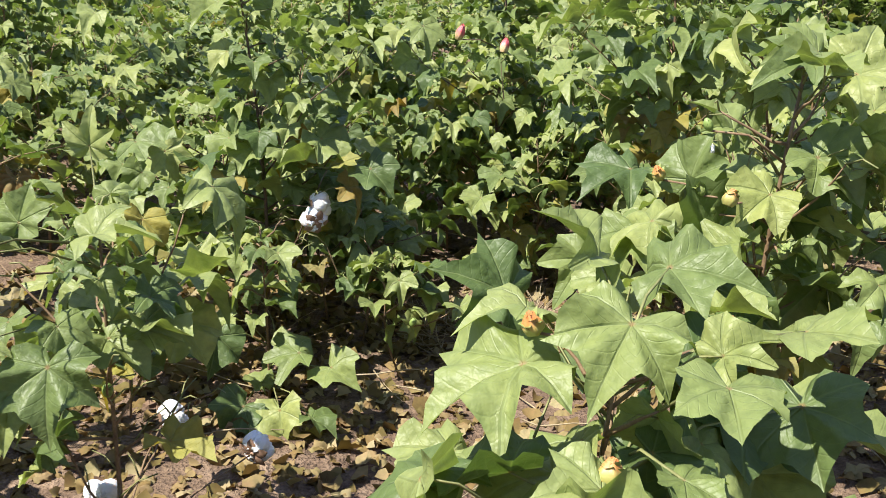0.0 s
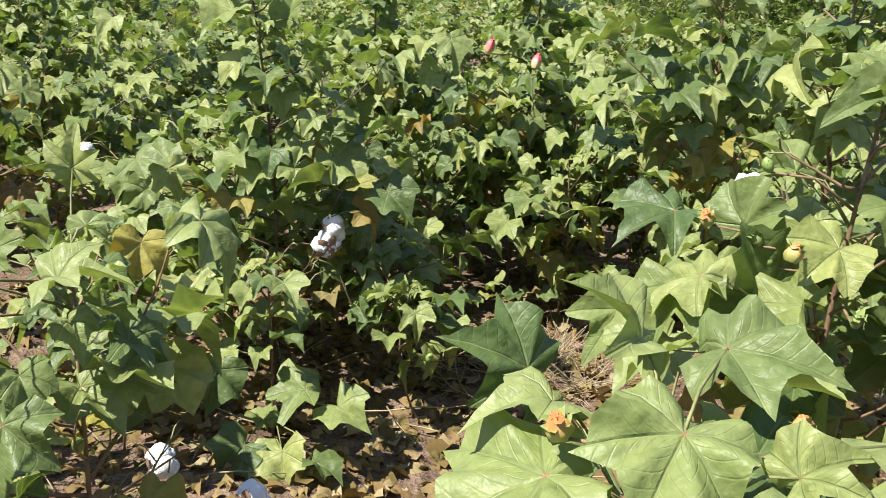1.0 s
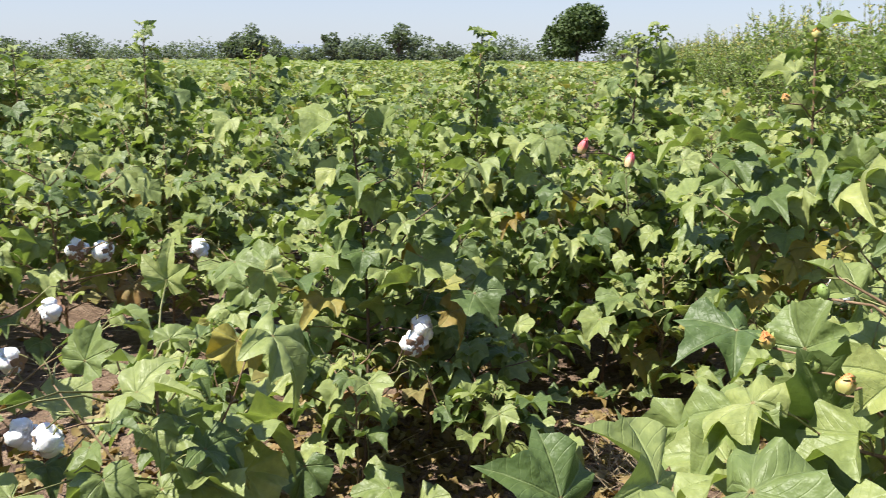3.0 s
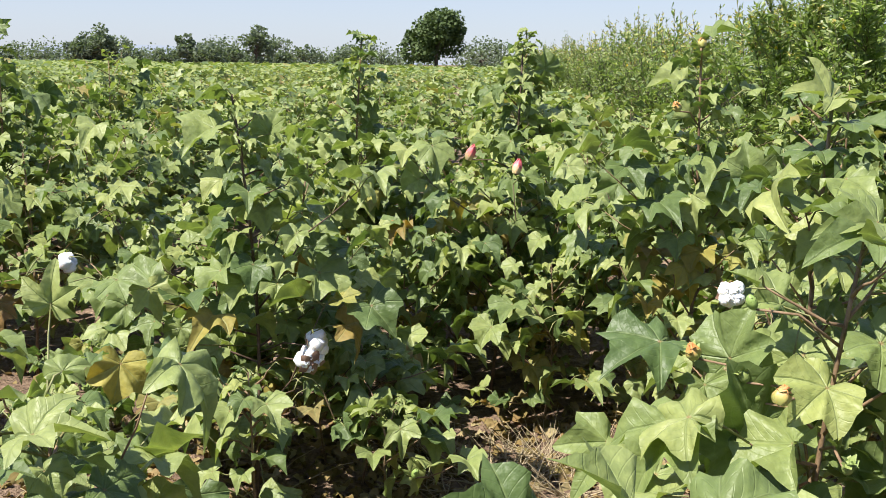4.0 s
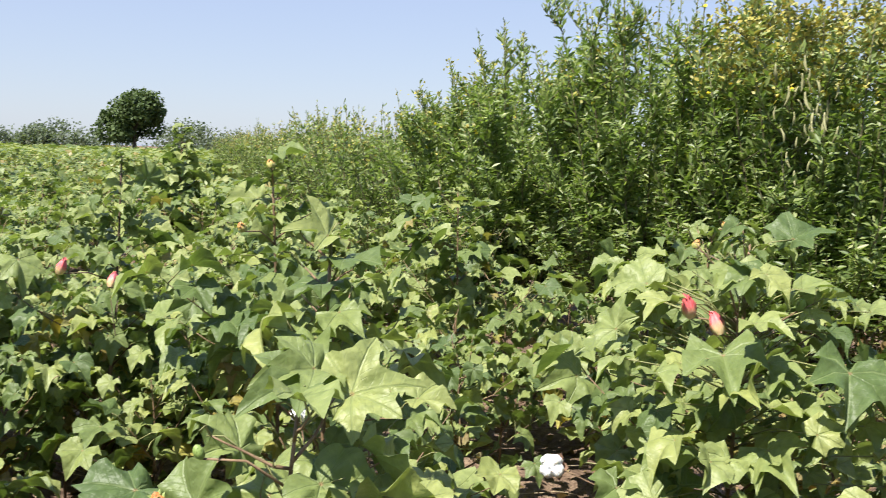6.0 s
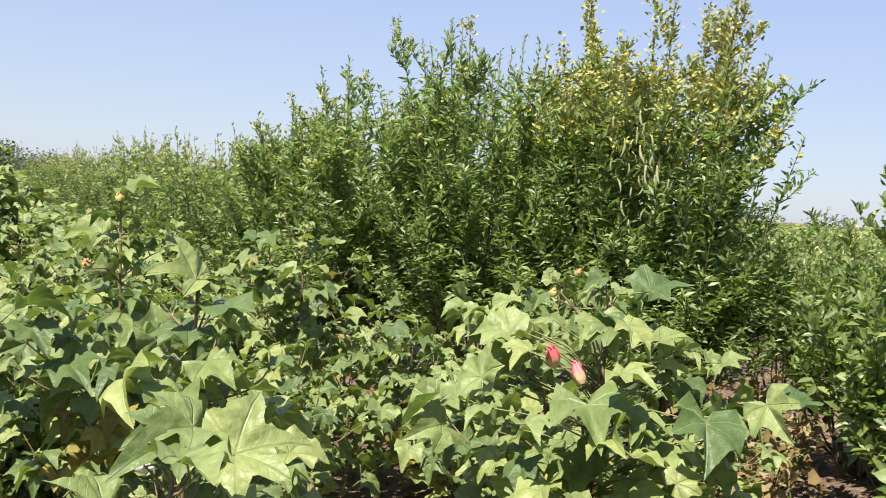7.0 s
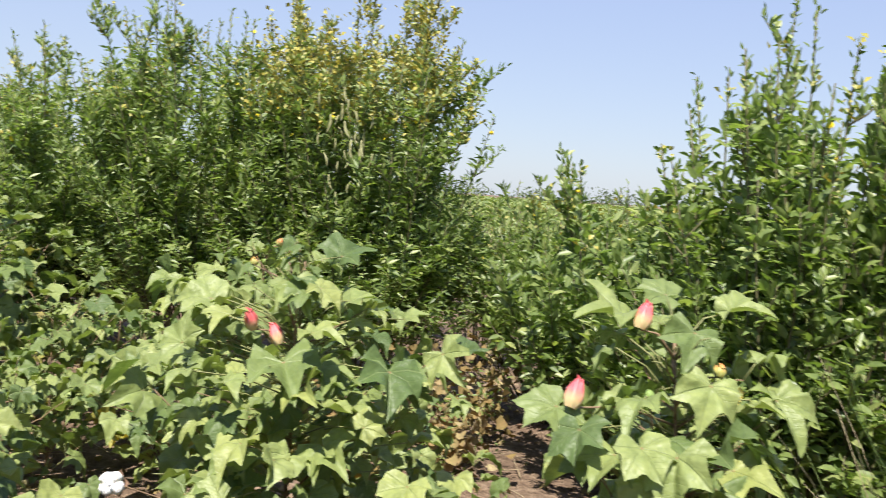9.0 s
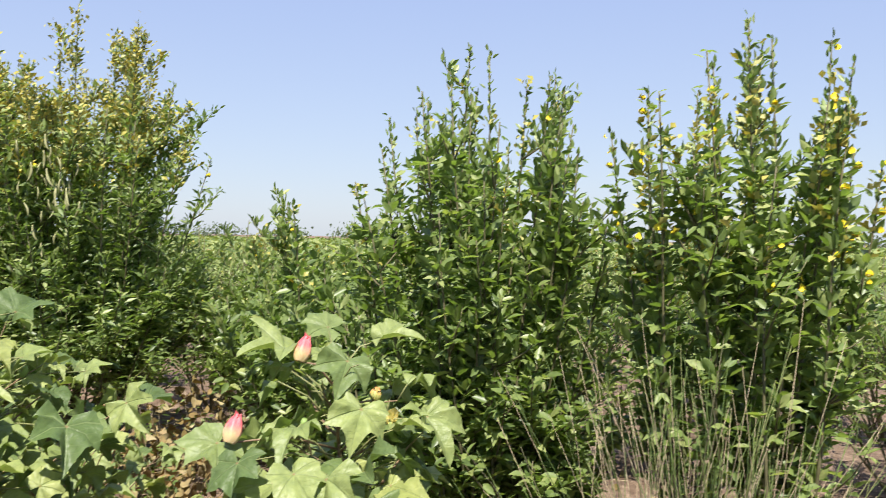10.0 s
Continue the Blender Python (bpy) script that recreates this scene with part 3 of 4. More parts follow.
# ---- far distance ----
def make_hills():
    # hills are a flat glowing sheet; their haze is a set emission colour
    m, n, l, b, out = material("far_haze_glow")
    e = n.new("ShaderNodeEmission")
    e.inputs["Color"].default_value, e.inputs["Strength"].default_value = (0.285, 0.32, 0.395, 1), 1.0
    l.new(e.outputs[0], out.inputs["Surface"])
    p, az = Pile(), np.radians(np.arange(-70, 6, 0.5))
    low = np.stack([2600 * np.sin(az), 2600 * np.cos(az), np.full(len(az), -20.0)], 1)
    rise = np.array([max(0, 42 * noise.noise(Vector((a * 4.2, 3.1, 0))) + 14 * noise.noise(Vector((a * 17, 8.1, 0))) + 28) for a in az])
    rise *= np.clip(1 - np.abs(np.degrees(az) + 17) / 26, 0.12, 1)
    high = low + np.stack([0 * az, 0 * az, rise + 14 - 30 * np.clip(np.degrees(az) / 6, 0, 1)], 1)
    k = len(az)
    i = np.arange(k - 1)
    p.add(np.concatenate([low, high]), np.concatenate([np.stack([i, i + 1, i + k], 1), np.stack([i + 1, i + k + 1, i + k], 1)]))
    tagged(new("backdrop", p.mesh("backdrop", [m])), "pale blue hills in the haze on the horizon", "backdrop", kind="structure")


make_hills()


BROAD_CHIP = (np.array([(0, -0.5, 0), (-0.72, 0.1, 0.1), (0.72, 0.1, 0.1), (0, 0.95, -0.12), (0, 0.1, 0.0)], float), np.array([(0, 4, 1), (0, 2, 4), (1, 4, 3), (4, 2, 3)]), np.zeros((5, 2)))


def make_tree(x, y, height, width, seed, clumps, leaf_mat, leaf=0.35, crown_low=0.15, lobes=7, lump=(0.13, 0.29), label="dark green round-crowned tree standing in the field"):
    """A tapered trunk with limbs, and a crown of leafy clumps with gaps."""
    rng = np.random.default_rng(seed)
    tree = thing("tree", x, y, 0, label, "tree", "far trees")
    wood, crown = Pile(), Pile()
    f = np.linspace(0, 1, 6)
    wood.tube(np.stack([0.1 * np.sin(4 * f), 0.1 * np.cos(3 * f), height * 0.55 * f], 1), height * 0.035 * (1 - 0.6 * f), 7)
    centres = []
    for k in range(lobes):
        a, u = 2 * np.pi * k / lobes + rng.uniform(-0.4, 0.4), rng.uniform(0.0, 1.0)
        c = np.array([0.3 * width * np.cos(a) * rng.uniform(0.4, 1.3), 0.3 * width * np.sin(a) * rng.uniform(0.4, 1.3), height * (crown_low + 0.2 + (0.82 - crown_low - 0.2) * u)])
        centres.append((c, width * rng.uniform(*lump)))
        wood.tube(bent((0, 0, height * 0.3), (c - (0, 0, height * 0.3)) / np.linalg.norm(c), np.linalg.norm(c - (0, 0, height * 0.3)), 0.0, 4, rng, 0.08), np.linspace(height * 0.016, 0.02, 5), 5)
    centres.append((np.array([0, 0, height * 0.55]), width * 0.33))
    centres.append((np.array([0.05 * width, 0, height * 0.83]), width * 0.22))
    if crown_low == 0.0:
        centres += [(np.array([0.34 * width * k, 0, height * 0.14]), width * 0.17) for k in (-1, 0, 1)]
    spots = []
    for _ in range(clumps):
        c, r = centres[int(rng.integers(len(centres)))]
        d = rng.standard_normal(3)
        d *= r * rng.uniform(0.55, 1.12) / np.linalg.norm(d)
        spots.append(c + d * np.array([1, 1, 0.85]))
    mats = []
    for s in spots:
        if s[2] < height * crown_low:
            continue
        mats.append(frame_of(s, rng.standard_normal(3), rng.standard_normal(3) + (0, 0, 0.8), leaf * rng.uniform(0.6, 1.3)))
    crown.many(BROAD_CHIP, mats)
    part("trunk", wood.mesh("trunk", [bark]), tree)
    part("crown", crown.mesh("crown", [leaf_mat]), tree)
    return tree


def far_spot(az, d):
    return d * math.sin(radians(az)), d * math.cos(radians(az))


make_tree(*far_spot(-1.3, 110), 7.0, 7.4, 8, 9000, tree_foliage, 0.24, 0.05, 15, (0.13, 0.24))
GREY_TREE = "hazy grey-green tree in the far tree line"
TREE_LINE = [(-21.3, 150, 5.6, 3.4, 700), (-20.2, 150, 6.2, 4.2, 900), (-18.7, 170, 2.8, 4.5, 350), (-16.7, 160, 3.4, 4.8, 450), (-15.6, 150, 4.6, 3.0, 500), (-14.3, 150, 4.1, 5.4, 700), (-13.0, 160, 3.4, 4.0, 400)]
TREE_LINE += [(-11.7, 150, 5.3, 4.4, 800), (-10.2, 160, 3.0, 4.0, 350), (-8.9, 170, 3.2, 5.0, 400), (-6.5, 150, 3.9, 6.2, 700), (-4.2, 170, 2.8, 6.0, 350), (1.4, 170, 3.9, 9.0, 700), (4.0, 190, 3.6, 9.0, 500)]
TREE_LINE += [(-23.5, 190, 3.2, 9.0, 400), (-25.3, 190, 3.4, 6.0, 400), (-27.3, 190, 2.8, 9.0, 350), (-29.5, 180, 3.9, 6.5, 500), (-31.5, 190, 3.0, 8.0, 400), (-33.5, 180, 3.8, 5.5, 450), (-37.0, 160, 4.0, 7.0, 600), (-39.2, 90, 3.9, 4.8, 900)]
TREE_LINE += [(az + 0.9, d * 1.25, h * 0.95, w * 1.5, n) for az, d, h, w, n in TREE_LINE if d > 140]
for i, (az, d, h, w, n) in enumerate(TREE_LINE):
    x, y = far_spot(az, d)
    make_tree(x, y, h * (0.75 + 0.5 * (i * 7 % 5) / 4), w * 1.2, 100 + i, int(n * 1.9), hazed_far_foliage, 0.3, 0.0, 10, (0.12, 0.25), GREY_TREE)


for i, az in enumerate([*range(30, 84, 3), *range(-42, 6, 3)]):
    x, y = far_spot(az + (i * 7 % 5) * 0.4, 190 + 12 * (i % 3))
    make_tree(x, y, 1.6 + 0.5 * (i * 5 % 4) / 3, 12.0, 150 + i, 520, hazed_far_foliage, 0.36, 0.0, 9, (0.13, 0.29), "low hazy hedge at the far edge of the fields")


# ---- pigeon pea ----
def leaflet(fine=True):
    """A lance-shaped leaflet one unit long, folded along its midrib and bent down at the tip."""
    if fine:
        v = [(0, 0, 0), (0, 1, -0.08), (-0.19, 0.27, 0.07), (-0.185, 0.62, 0.06), (0.19, 0.27, 0.07), (0.185, 0.62, 0.06)]
        t = [(0, 1, 3), (0, 3, 2), (0, 4, 5), (0, 5, 1)]
    else:
        v = [(0, 0, 0), (-0.17, 0.45, 0.05), (0.17, 0.45, 0.05), (0, 1, -0.1)]
        t = [(0, 3, 1), (0, 2, 3)]
    v = np.array(v, float)
    return v, np.array(t), v[:, :2]


DIAMOND = (np.array([(0, 0, 0), (-0.5, 0.5, 0.08), (0.5, 0.5, 0.08), (0, 1, -0.1)], float), np.array([(0, 3, 1), (0, 2, 3)]), np.zeros((4, 2)))
FLECK = (DIAMOND[0] * np.array([0.65, 1, 1]), DIAMOND[1], DIAMOND[2])
LEAFLET, LEAFLET_FAR = leaflet(), leaflet(False)


def pea_flower_mesh():
    p = Pile()
    blade(p, (0, 0, 0), (0, 0.006, 0.016), 0.009, 0.002, (0, 1, 0.2))
    blade(p, (0, 0, 0), (0.003, 0.014, 0.004), 0.006, 0.002, (0, 0, 1))
    blade(p, (0, 0, 0), (-0.004, 0.013, 0.003), 0.006, 0.002, (0, 0, 1))
    return p.mesh("flower", [petal_yellow])


def pod_mesh():
    p, f = Pile(), np.linspace(0, 1, 7)
    p.tube(np.stack([0.008 * np.sin(3 * f), 0 * f, -0.062 * f], 1), 0.0042 * np.sin(np.pi * np.clip(f * 0.9 + 0.06, 0, 1)) + 0.0006 * np.cos(12 * f) + 0.0008, 5)
    return p.mesh("pod", [pod_dry])


PEA_FLOWER, POD = pea_flower_mesh(), pod_mesh()


def trifoliate_mesh():
    p = Pile()
    p.many(LEAFLET, [frame_of((0, 0, 0), heading(a, 0), (0, 0, 1), 1.0 if a == 0 else 0.92) for a in (0, -58, 58)])
    p.tube(np.array([(0, -0.5, -0.1), (0, -0.2, -0.02), (0, 0, 0)]), np.array([0.012, 0.01, 0.01]), 3, 0)
    return p.mesh("leaf", [pea_leaf_single])


TRIFOLIATE = trifoliate_mesh()


def pea_bush(x, y, seed, height, radius, stems=24, laterals=5, leaf=0.062, near=True, flowers=20, pods=0, yellow_top=0.2, spikes=5, label="", foliage_low=0.25, single=0, body=(0.78, 0.93), low_stems=0, reach=1.0, pale=0.5):
    """Many upright stems from one foot; laterals and plumes carry leaves in threes."""
    rng = np.random.default_rng(seed)
    bush = thing("pigeon_pea_bush", x, y, 0, label or "tall dense pigeon pea bush with narrow green leaves and yellow flowers", "shrub", "pigeon pea row")
    blooms, all_wood, all_green, all_tips, all_bloom = [], [], [], [], []
    for s in range(stems + low_stems):
        a = 360.0 * s * 0.618 + rng.uniform(-20, 20)
        spike, skirt = s < spikes, s >= stems
        out = radius * (rng.uniform(0.75, 1.1) if skirt else math.sqrt(rng.uniform(0.02, 1.0)))
        top = height * (rng.uniform(0.94, 1.05) * (1 - 0.13 * (out / radius) ** 2) if spike else rng.uniform(0.28, 0.55) if skirt else rng.uniform(*body) * (1 - 0.2 * (out / radius) ** 3))
        gold = rng.random() < 0.75
        foot = heading(a, 0) * rng.uniform(0.01, 0.12)
        f = np.linspace(0, 1, 8)
        end = heading(a, 0) * out
        main = np.stack([foot[0] + (end[0] - foot[0]) * f**0.7 + 0.02 * np.sin(7 * f + s), foot[1] + (end[1] - foot[1]) * f**0.7 + 0.02 * np.cos(6 * f + s), top * f], 1)
        wood, green, tips, bloom = Pile(), [], [], []
        wood.tube(main, 0.006 * (1 - 0.85 * f) + 0.001, 5)
        shoots = [(main, 0.3)]
        for k in range(laterals):
            g = rng.uniform(0.18, 0.92 if spike else 0.88)
            start = np.array([np.interp(g, f, main[:, c]) for c in range(3)])
            length = reach * rng.uniform(0.28, 0.56) * (1.15 - (0.85 if spike else 0.5) * g) * (1 if math.hypot(start[0], start[1]) < 0.75 * radius else 0.5)
            side = a + rng.normal(0, 60) if k % 2 else rng.uniform(0, 360)
            shoot = bent(start, heading(side, rng.uniform(5, 58)), length, 0.9, 5, rng, 0.08)
            wood.tube(shoot, np.linspace(0.0035, 0.001, 6), 4 if near else 3)
            shoots.append((shoot, 0.05))
        for pts, begin in shoots:
            steps = np.linalg.norm(np.diff(pts, axis=0), axis=1)
            length, along = steps.sum(), np.concatenate([[0], np.cumsum(steps)])
            gap = (0.02 if pts is main else 0.022 if y < 2.6 else 0.017) if near else 0.062
            d = begin * length
            az = rng.uniform(0, 360)
            while d < length:
                pos = np.array([np.interp(d, along, pts[:, c]) for c in range(3)])
                az += 137 + rng.normal(0, 20)
                d += gap * rng.uniform(0.7, 1.3)
                if pos[2] < foliage_low * rng.uniform(0.6, 1.4):
                    continue
                rel = d / length
                young = pos[2] > height * 0.8
                size = leaf * rng.uniform(0.75, 1.2) * (0.85 if young else 1.0) * min(1.0, max(0.62, (1.1 - rel) * (4.0 if pts is main else 6.0)))
                foot_way = heading(az, rng.uniform(25, 70) if young else rng.uniform(15, 60))
                tip = pos + foot_way * size * 0.55
                keep = tips if (young and rng.random() < pale) or (gold and pos[2] > 0.66 * height and rng.random() < 0.6 * yellow_top) else green
                if single > 0 and pos[0] < -0.5 * radius and pos[2] > 0.3 and rng.random() < 0.5:
                    single -= 1
                    part("leaf", TRIFOLIATE, bush, Matrix(frame_of(tip, heading(az, rng.normal(5, 22)), heading(rng.uniform(0, 360), 68), size * 0.95).tolist()))
                    continue
                for turn, drop in ((0, 0), (-58, 0.02), (58, 0.02)):
                    way = heading(az + turn * (0.7 if young else 1) + rng.normal(0, 14), rng.normal(56 if young else 36 if pos[2] > 0.4 * height else 8, 24))
                    keep.append(frame_of(tip - foot_way * drop, way, heading(rng.uniform(0, 360), 48), size))
                if gold and (0.6 + 0.16 * rng.random()) * height < pos[2] < 0.97 * height and rng.random() < yellow_top:
                    for _ in range(6):
                        bloom.append(frame_of(pos + rng.normal(0, 0.018, 3), heading(rng.uniform(0, 360), 40), heading(rng.uniform(0, 360), 50), rng.uniform(0.014, 0.032) * (1 if near else 1.3)))
                if pos[2] > height * 0.6 and math.hypot(pos[0], pos[1]) > 0.35 * radius and rng.random() < 0.3:
                    blooms.append(pos + np.array([pos[0], pos[1], 0.05]) / (math.hypot(pos[0], pos[1]) + 0.1) * 0.02)
        if not near:
            all_wood.append(wood)
            all_green += green
            all_tips += tips
            all_bloom += bloom[::2]
            continue
        branch = part("branch", wood.mesh("branch", [pea_stem]), bush)
        pile, shape = Pile(), LEAFLET if y < 2.6 else LEAFLET_FAR
        if green:
            pile.many(shape, green, 0)
        if tips:
            pile.many(shape, tips, 1)
        if bloom:
            pile.many(FLECK, bloom, 2)
        if pile.n:
            part("foliage", pile.mesh("foliage", [pea_leaf, pea_tip, petal_faded]), branch)
    if not near:
        wood, pile = Pile(), Pile()
        for w in all_wood:
            for v, t in zip(w.v, w.t):
                wood.add(v, t - t.min())
        pile.many(LEAFLET_FAR, all_green, 0)
        pile.many(LEAFLET_FAR, all_tips, 1)
        part("stem", wood.mesh("stem", [pea_stem]), bush)
        pile.many(FLECK, all_bloom, 2)
        part("foliage", pile.mesh("foliage", [pea_leaf, pea_tip, petal_faded]), bush)
    for i in range(min(flowers, len(blooms))):
        pos = blooms[int(rng.integers(len(blooms)))]
        part("flower", PEA_FLOWER, bush, Matrix(frame_of(pos, heading(rng.uniform(0, 360), 10), (0, 0, 1), rng.uniform(0.7, 1.2)).tolist()), "yellow pea flower")
    for i in range(pods):
        pos = np.array([-0.62 * radius, -0.62 * radius, height * 0.6]) + rng.normal(0, 1, 3) * (0.06, 0.06, 0.1)
        part("pod", POD, bush, Matrix(frame_of(pos, heading(rng.uniform(0, 360), 0), heading(rng.uniform(0, 360), 65), rng.uniform(0.8, 1.3)).tolist()), "dry straw-coloured pod")
    return bush


pea_bush(3.1, 3.7, 1, 2.14, 0.66, 46, 9, 0.05, flowers=110, pods=36, spikes=11, yellow_top=1.3, low_stems=16, foliage_low=0.4)
pea_bush(2.78, 4.6, 2, 2.12, 0.8, 46, 9, 0.052, flowers=40, spikes=10, yellow_top=0.15, low_stems=5, foliage_low=0.45)
pea_bush(2.5, 5.6, 3, 1.9, 0.76, 40, 9, 0.054, flowers=30, spikes=9, yellow_top=0.25, low_stems=10)
pea_bush(2.42, 6.6, 4, 1.66, 0.74, 26, 7, 0.06, flowers=20, yellow_top=0.3)
rng_row = np.random.default_rng(5)
for i, y in enumerate(np.arange(7.6, 30, 1.0)):
    pea_bush(2.42 + rng_row.uniform(-0.15, 0.15), y, 20 + i, rng_row.uniform(1.46, 1.7), 0.7, 22 if y < 14 else 14, 6, 0.072, False, 8 if y < 12 else 0, spikes=5, yellow_top=0.6, body=(0.82, 0.97))
pea_bush(3.25, 2.25, 6, 1.32, 0.5, 20, 6, 0.056, flowers=14, spikes=4, foliage_low=0.4, yellow_top=0.1, body=(0.55, 0.8), pale=0.15, label="low sparse pigeon pea shrub with taller tips")
pea_bush(3.05, 1.85, 16, 0.98, 0.36, 20, 6, 0.056, flowers=3, spikes=2, foliage_low=0.1, yellow_top=0.02, pale=0.1, label="small low pigeon pea shrub")
pea_bush(3.75, 3.0, 17, 1.1, 0.5, 20, 5, 0.056, flowers=6, spikes=3, foliage_low=0.3, yellow_top=0.1, pale=0.1, label="low bushy pigeon pea shrub in the row behind")
pea_bush(3.8, 2.0, 18, 1.08, 0.5, 20, 5, 0.056, flowers=6, spikes=3, foliage_low=0.3, yellow_top=0.1, pale=0.1, label="low bushy pigeon pea shrub in the row behind")
pea_bush(2.72, 1.3, 7, 1.64, 0.4, 36, 7, 0.047, flowers=8, spikes=13, yellow_top=0.04, single=230, foliage_low=0.08, low_stems=12, reach=0.7, body=(0.84, 1.0), pale=0.3, label="dense dark green pigeon pea bush with few flowers")
pea_bush(2.68, 0.54, 8, 1.62, 0.33, 26, 7, 0.048, flowers=230, spikes=13, yellow_top=0.3, single=230, foliage_low=0.5, reach=0.55, body=(0.8, 0.97), pale=0.3, label="pigeon pea bush with many bright yellow flowers")
pea_bush(3.2, -0.75, 9, 1.25, 0.5, 24, 6, flowers=20)
for i, y in enumerate(np.arange(0.3, 9, 1.0)):
    for k, row in enumerate((4.7, 6.3)):
        pea_bush(row + rng_row.uniform(-0.2, 0.2), y + 0.3 * k, 80 + 3 * i + k, rng_row.uniform(1.12, 1.22), 0.55, 18, 5, 0.062, False, 0, spikes=3, yellow_top=0.15, body=(0.7, 0.92), pale=0.1, label="low pigeon pea shrub in a farther row")
for i, y in enumerate(np.arange(-1.9, -9, -1.1)):
    pea_bush(3.0 + rng_row.uniform(-0.15, 0.15), y, 60 + i, rng_row.uniform(1.4, 1.8), 0.6, 14, 5, 0.08, False, 0, spikes=4, yellow_top=0.2)


def dry_weed(x, y, seed, height, spread):
    """A withered herb: thin forked stalks with small curled brown leaves."""
    rng = np.random.default_rng(seed)
    weed = thing("dry_weed", x, y, 0, "withered brown weed with small curled leaves", "weed", "dry weeds")
    wood, green, brown = Pile(), [], []
    for k in range(16):
        pts = bent((0, 0, 0), heading(rng.uniform(0, 360), rng.uniform(25, 80)), spread * rng.uniform(0.6, 1.2), 0.5, 5, rng, 0.12)
        pts[:, 2] = np.clip(pts[:, 2], 0, height)
        wood.tube(pts, np.linspace(0.002, 0.0008, 6), 3)
        for j in range(26):
            p = pts[int(rng.integers(1, 6))] + rng.normal(0, 0.035, 3)
            p[2] = abs(p[2]) + 0.01
            (brown if rng.random() < 0.6 else green).append(frame_of(p, heading(rng.uniform(0, 360), rng.normal(0, 35)), heading(rng.uniform(0, 360), 55), rng.uniform(0.018, 0.04)))
    leaves = Pile()
    leaves.many(FAR_LEAVES[0], brown, 0)
    leaves.many(LEAFLET, green, 1)
    tagged(part("stem", wood.mesh("stem", [straw]), weed), kind="stuff")
    part("foliage", leaves.mesh("foliage", [dry_leaf, pea_leaf]), weed)


for i, (x, y, h, s) in enumerate([(2.72, 2.62, 0.4, 0.36), (2.95, 2.95, 0.42, 0.4), (3.3, 3.0, 0.45, 0.45), (2.4, 2.95, 0.25, 0.28)]):
    dry_weed(x, y, 700 + i, h, s)


# ---- cotton near the path ----
RIPE += [np.array(p) for p in [(-0.286, 2.096, 0.43), (-0.282, 2.076, 0.40), (0.042, 2.778, 0.75), (0.17, 2.75, 0.72), (0.525, 2.245, 1.05), (0.46, 2.15, 0.92), (0.581, 2.113, 0.55), (1.195, 1.621, 0.82), (1.237, 1.591, 0.79),
                                (1.394, 1.946, 0.9), (1.377, 0.874, 0.92), (1.22, 0.867, 0.82), (1.449, 0.782, 0.86), (-0.483, 1.525, 0.18), (-0.326, 1.515, 0.12), (-0.513, 1.303, 0.16), (-1.209, 2.348, 0.52), (-1.149, 2.383, 0.51), (-1.158, 2.145, 0.42), (-1.071, 2.75, 0.45), (-1.086, 1.58, 0.48), (-1.01, 1.763, 0.42), (-0.949, 1.684, 0.40), (-0.88, 1.549, 0.365), (-0.823, 1.528, 0.365), (-0.88, 1.425, 0.37), (1.145, 2.063, 0.40)]]
# keyed leaves: place of the stalk's end, tip azimuth and pitch, length, shape, lean of the face towards the path
cotton_plant(0.15, 0.74, 11, 0.64, 0.13, 0.075, (0.0, -0.02), 0.45, 0.6, label="vigorous young cotton plant with broad pale green leaves",
             keyed=[(0.139, 0.808, 0.677, -108, 51, 0.069, 0, 0.5), (0.15, 0.704, 0.655, -146, -30, 0.074, 0, 0.5), (0.067, 0.717, 0.615, -100, -21, 0.093, 0, 0.5), (0.302, 0.741, 0.635, 149, 20, 0.07, 0, 0.5), (0.325, 0.785, 0.547, -178, -31, 0.082, 0, 0.4), (0.011, 0.78, 0.502, -126, -13, 0.068, 0, 0.4), (0.066, 0.918, 0.606, -106, 31, 0.071, 0, 0.5), (0.214, 0.854, 0.655, 120, 3, 0.08, 0, 0.25), (0.235, 0.869, 0.527, 146, -24, 0.083, 0, 0.3), (0.116, 0.609, 0.564, -104, 9, 0.049, 0, 0.3), (0.176, 0.615, 0.569, 137, 0, 0.039, 0, 0.3), (0.270, 0.817, 0.531, 130, -20, 0.095, 0, 0.1), (0.356, 0.827, 0.504, 100, -10, 0.095, 4, 0.1), (0.204, 0.774, 0.507, -170, -25, 0.080, 0, 0.2), (0.292, 0.788, 0.477, 150, -25, 0.080, 4, 0.1)],
             fruit=[('orange', 0.077, 0.726, 0.639), ('orange', 0.252, 0.78, 0.613), ('orange', 0.122, 0.618, 0.562)])
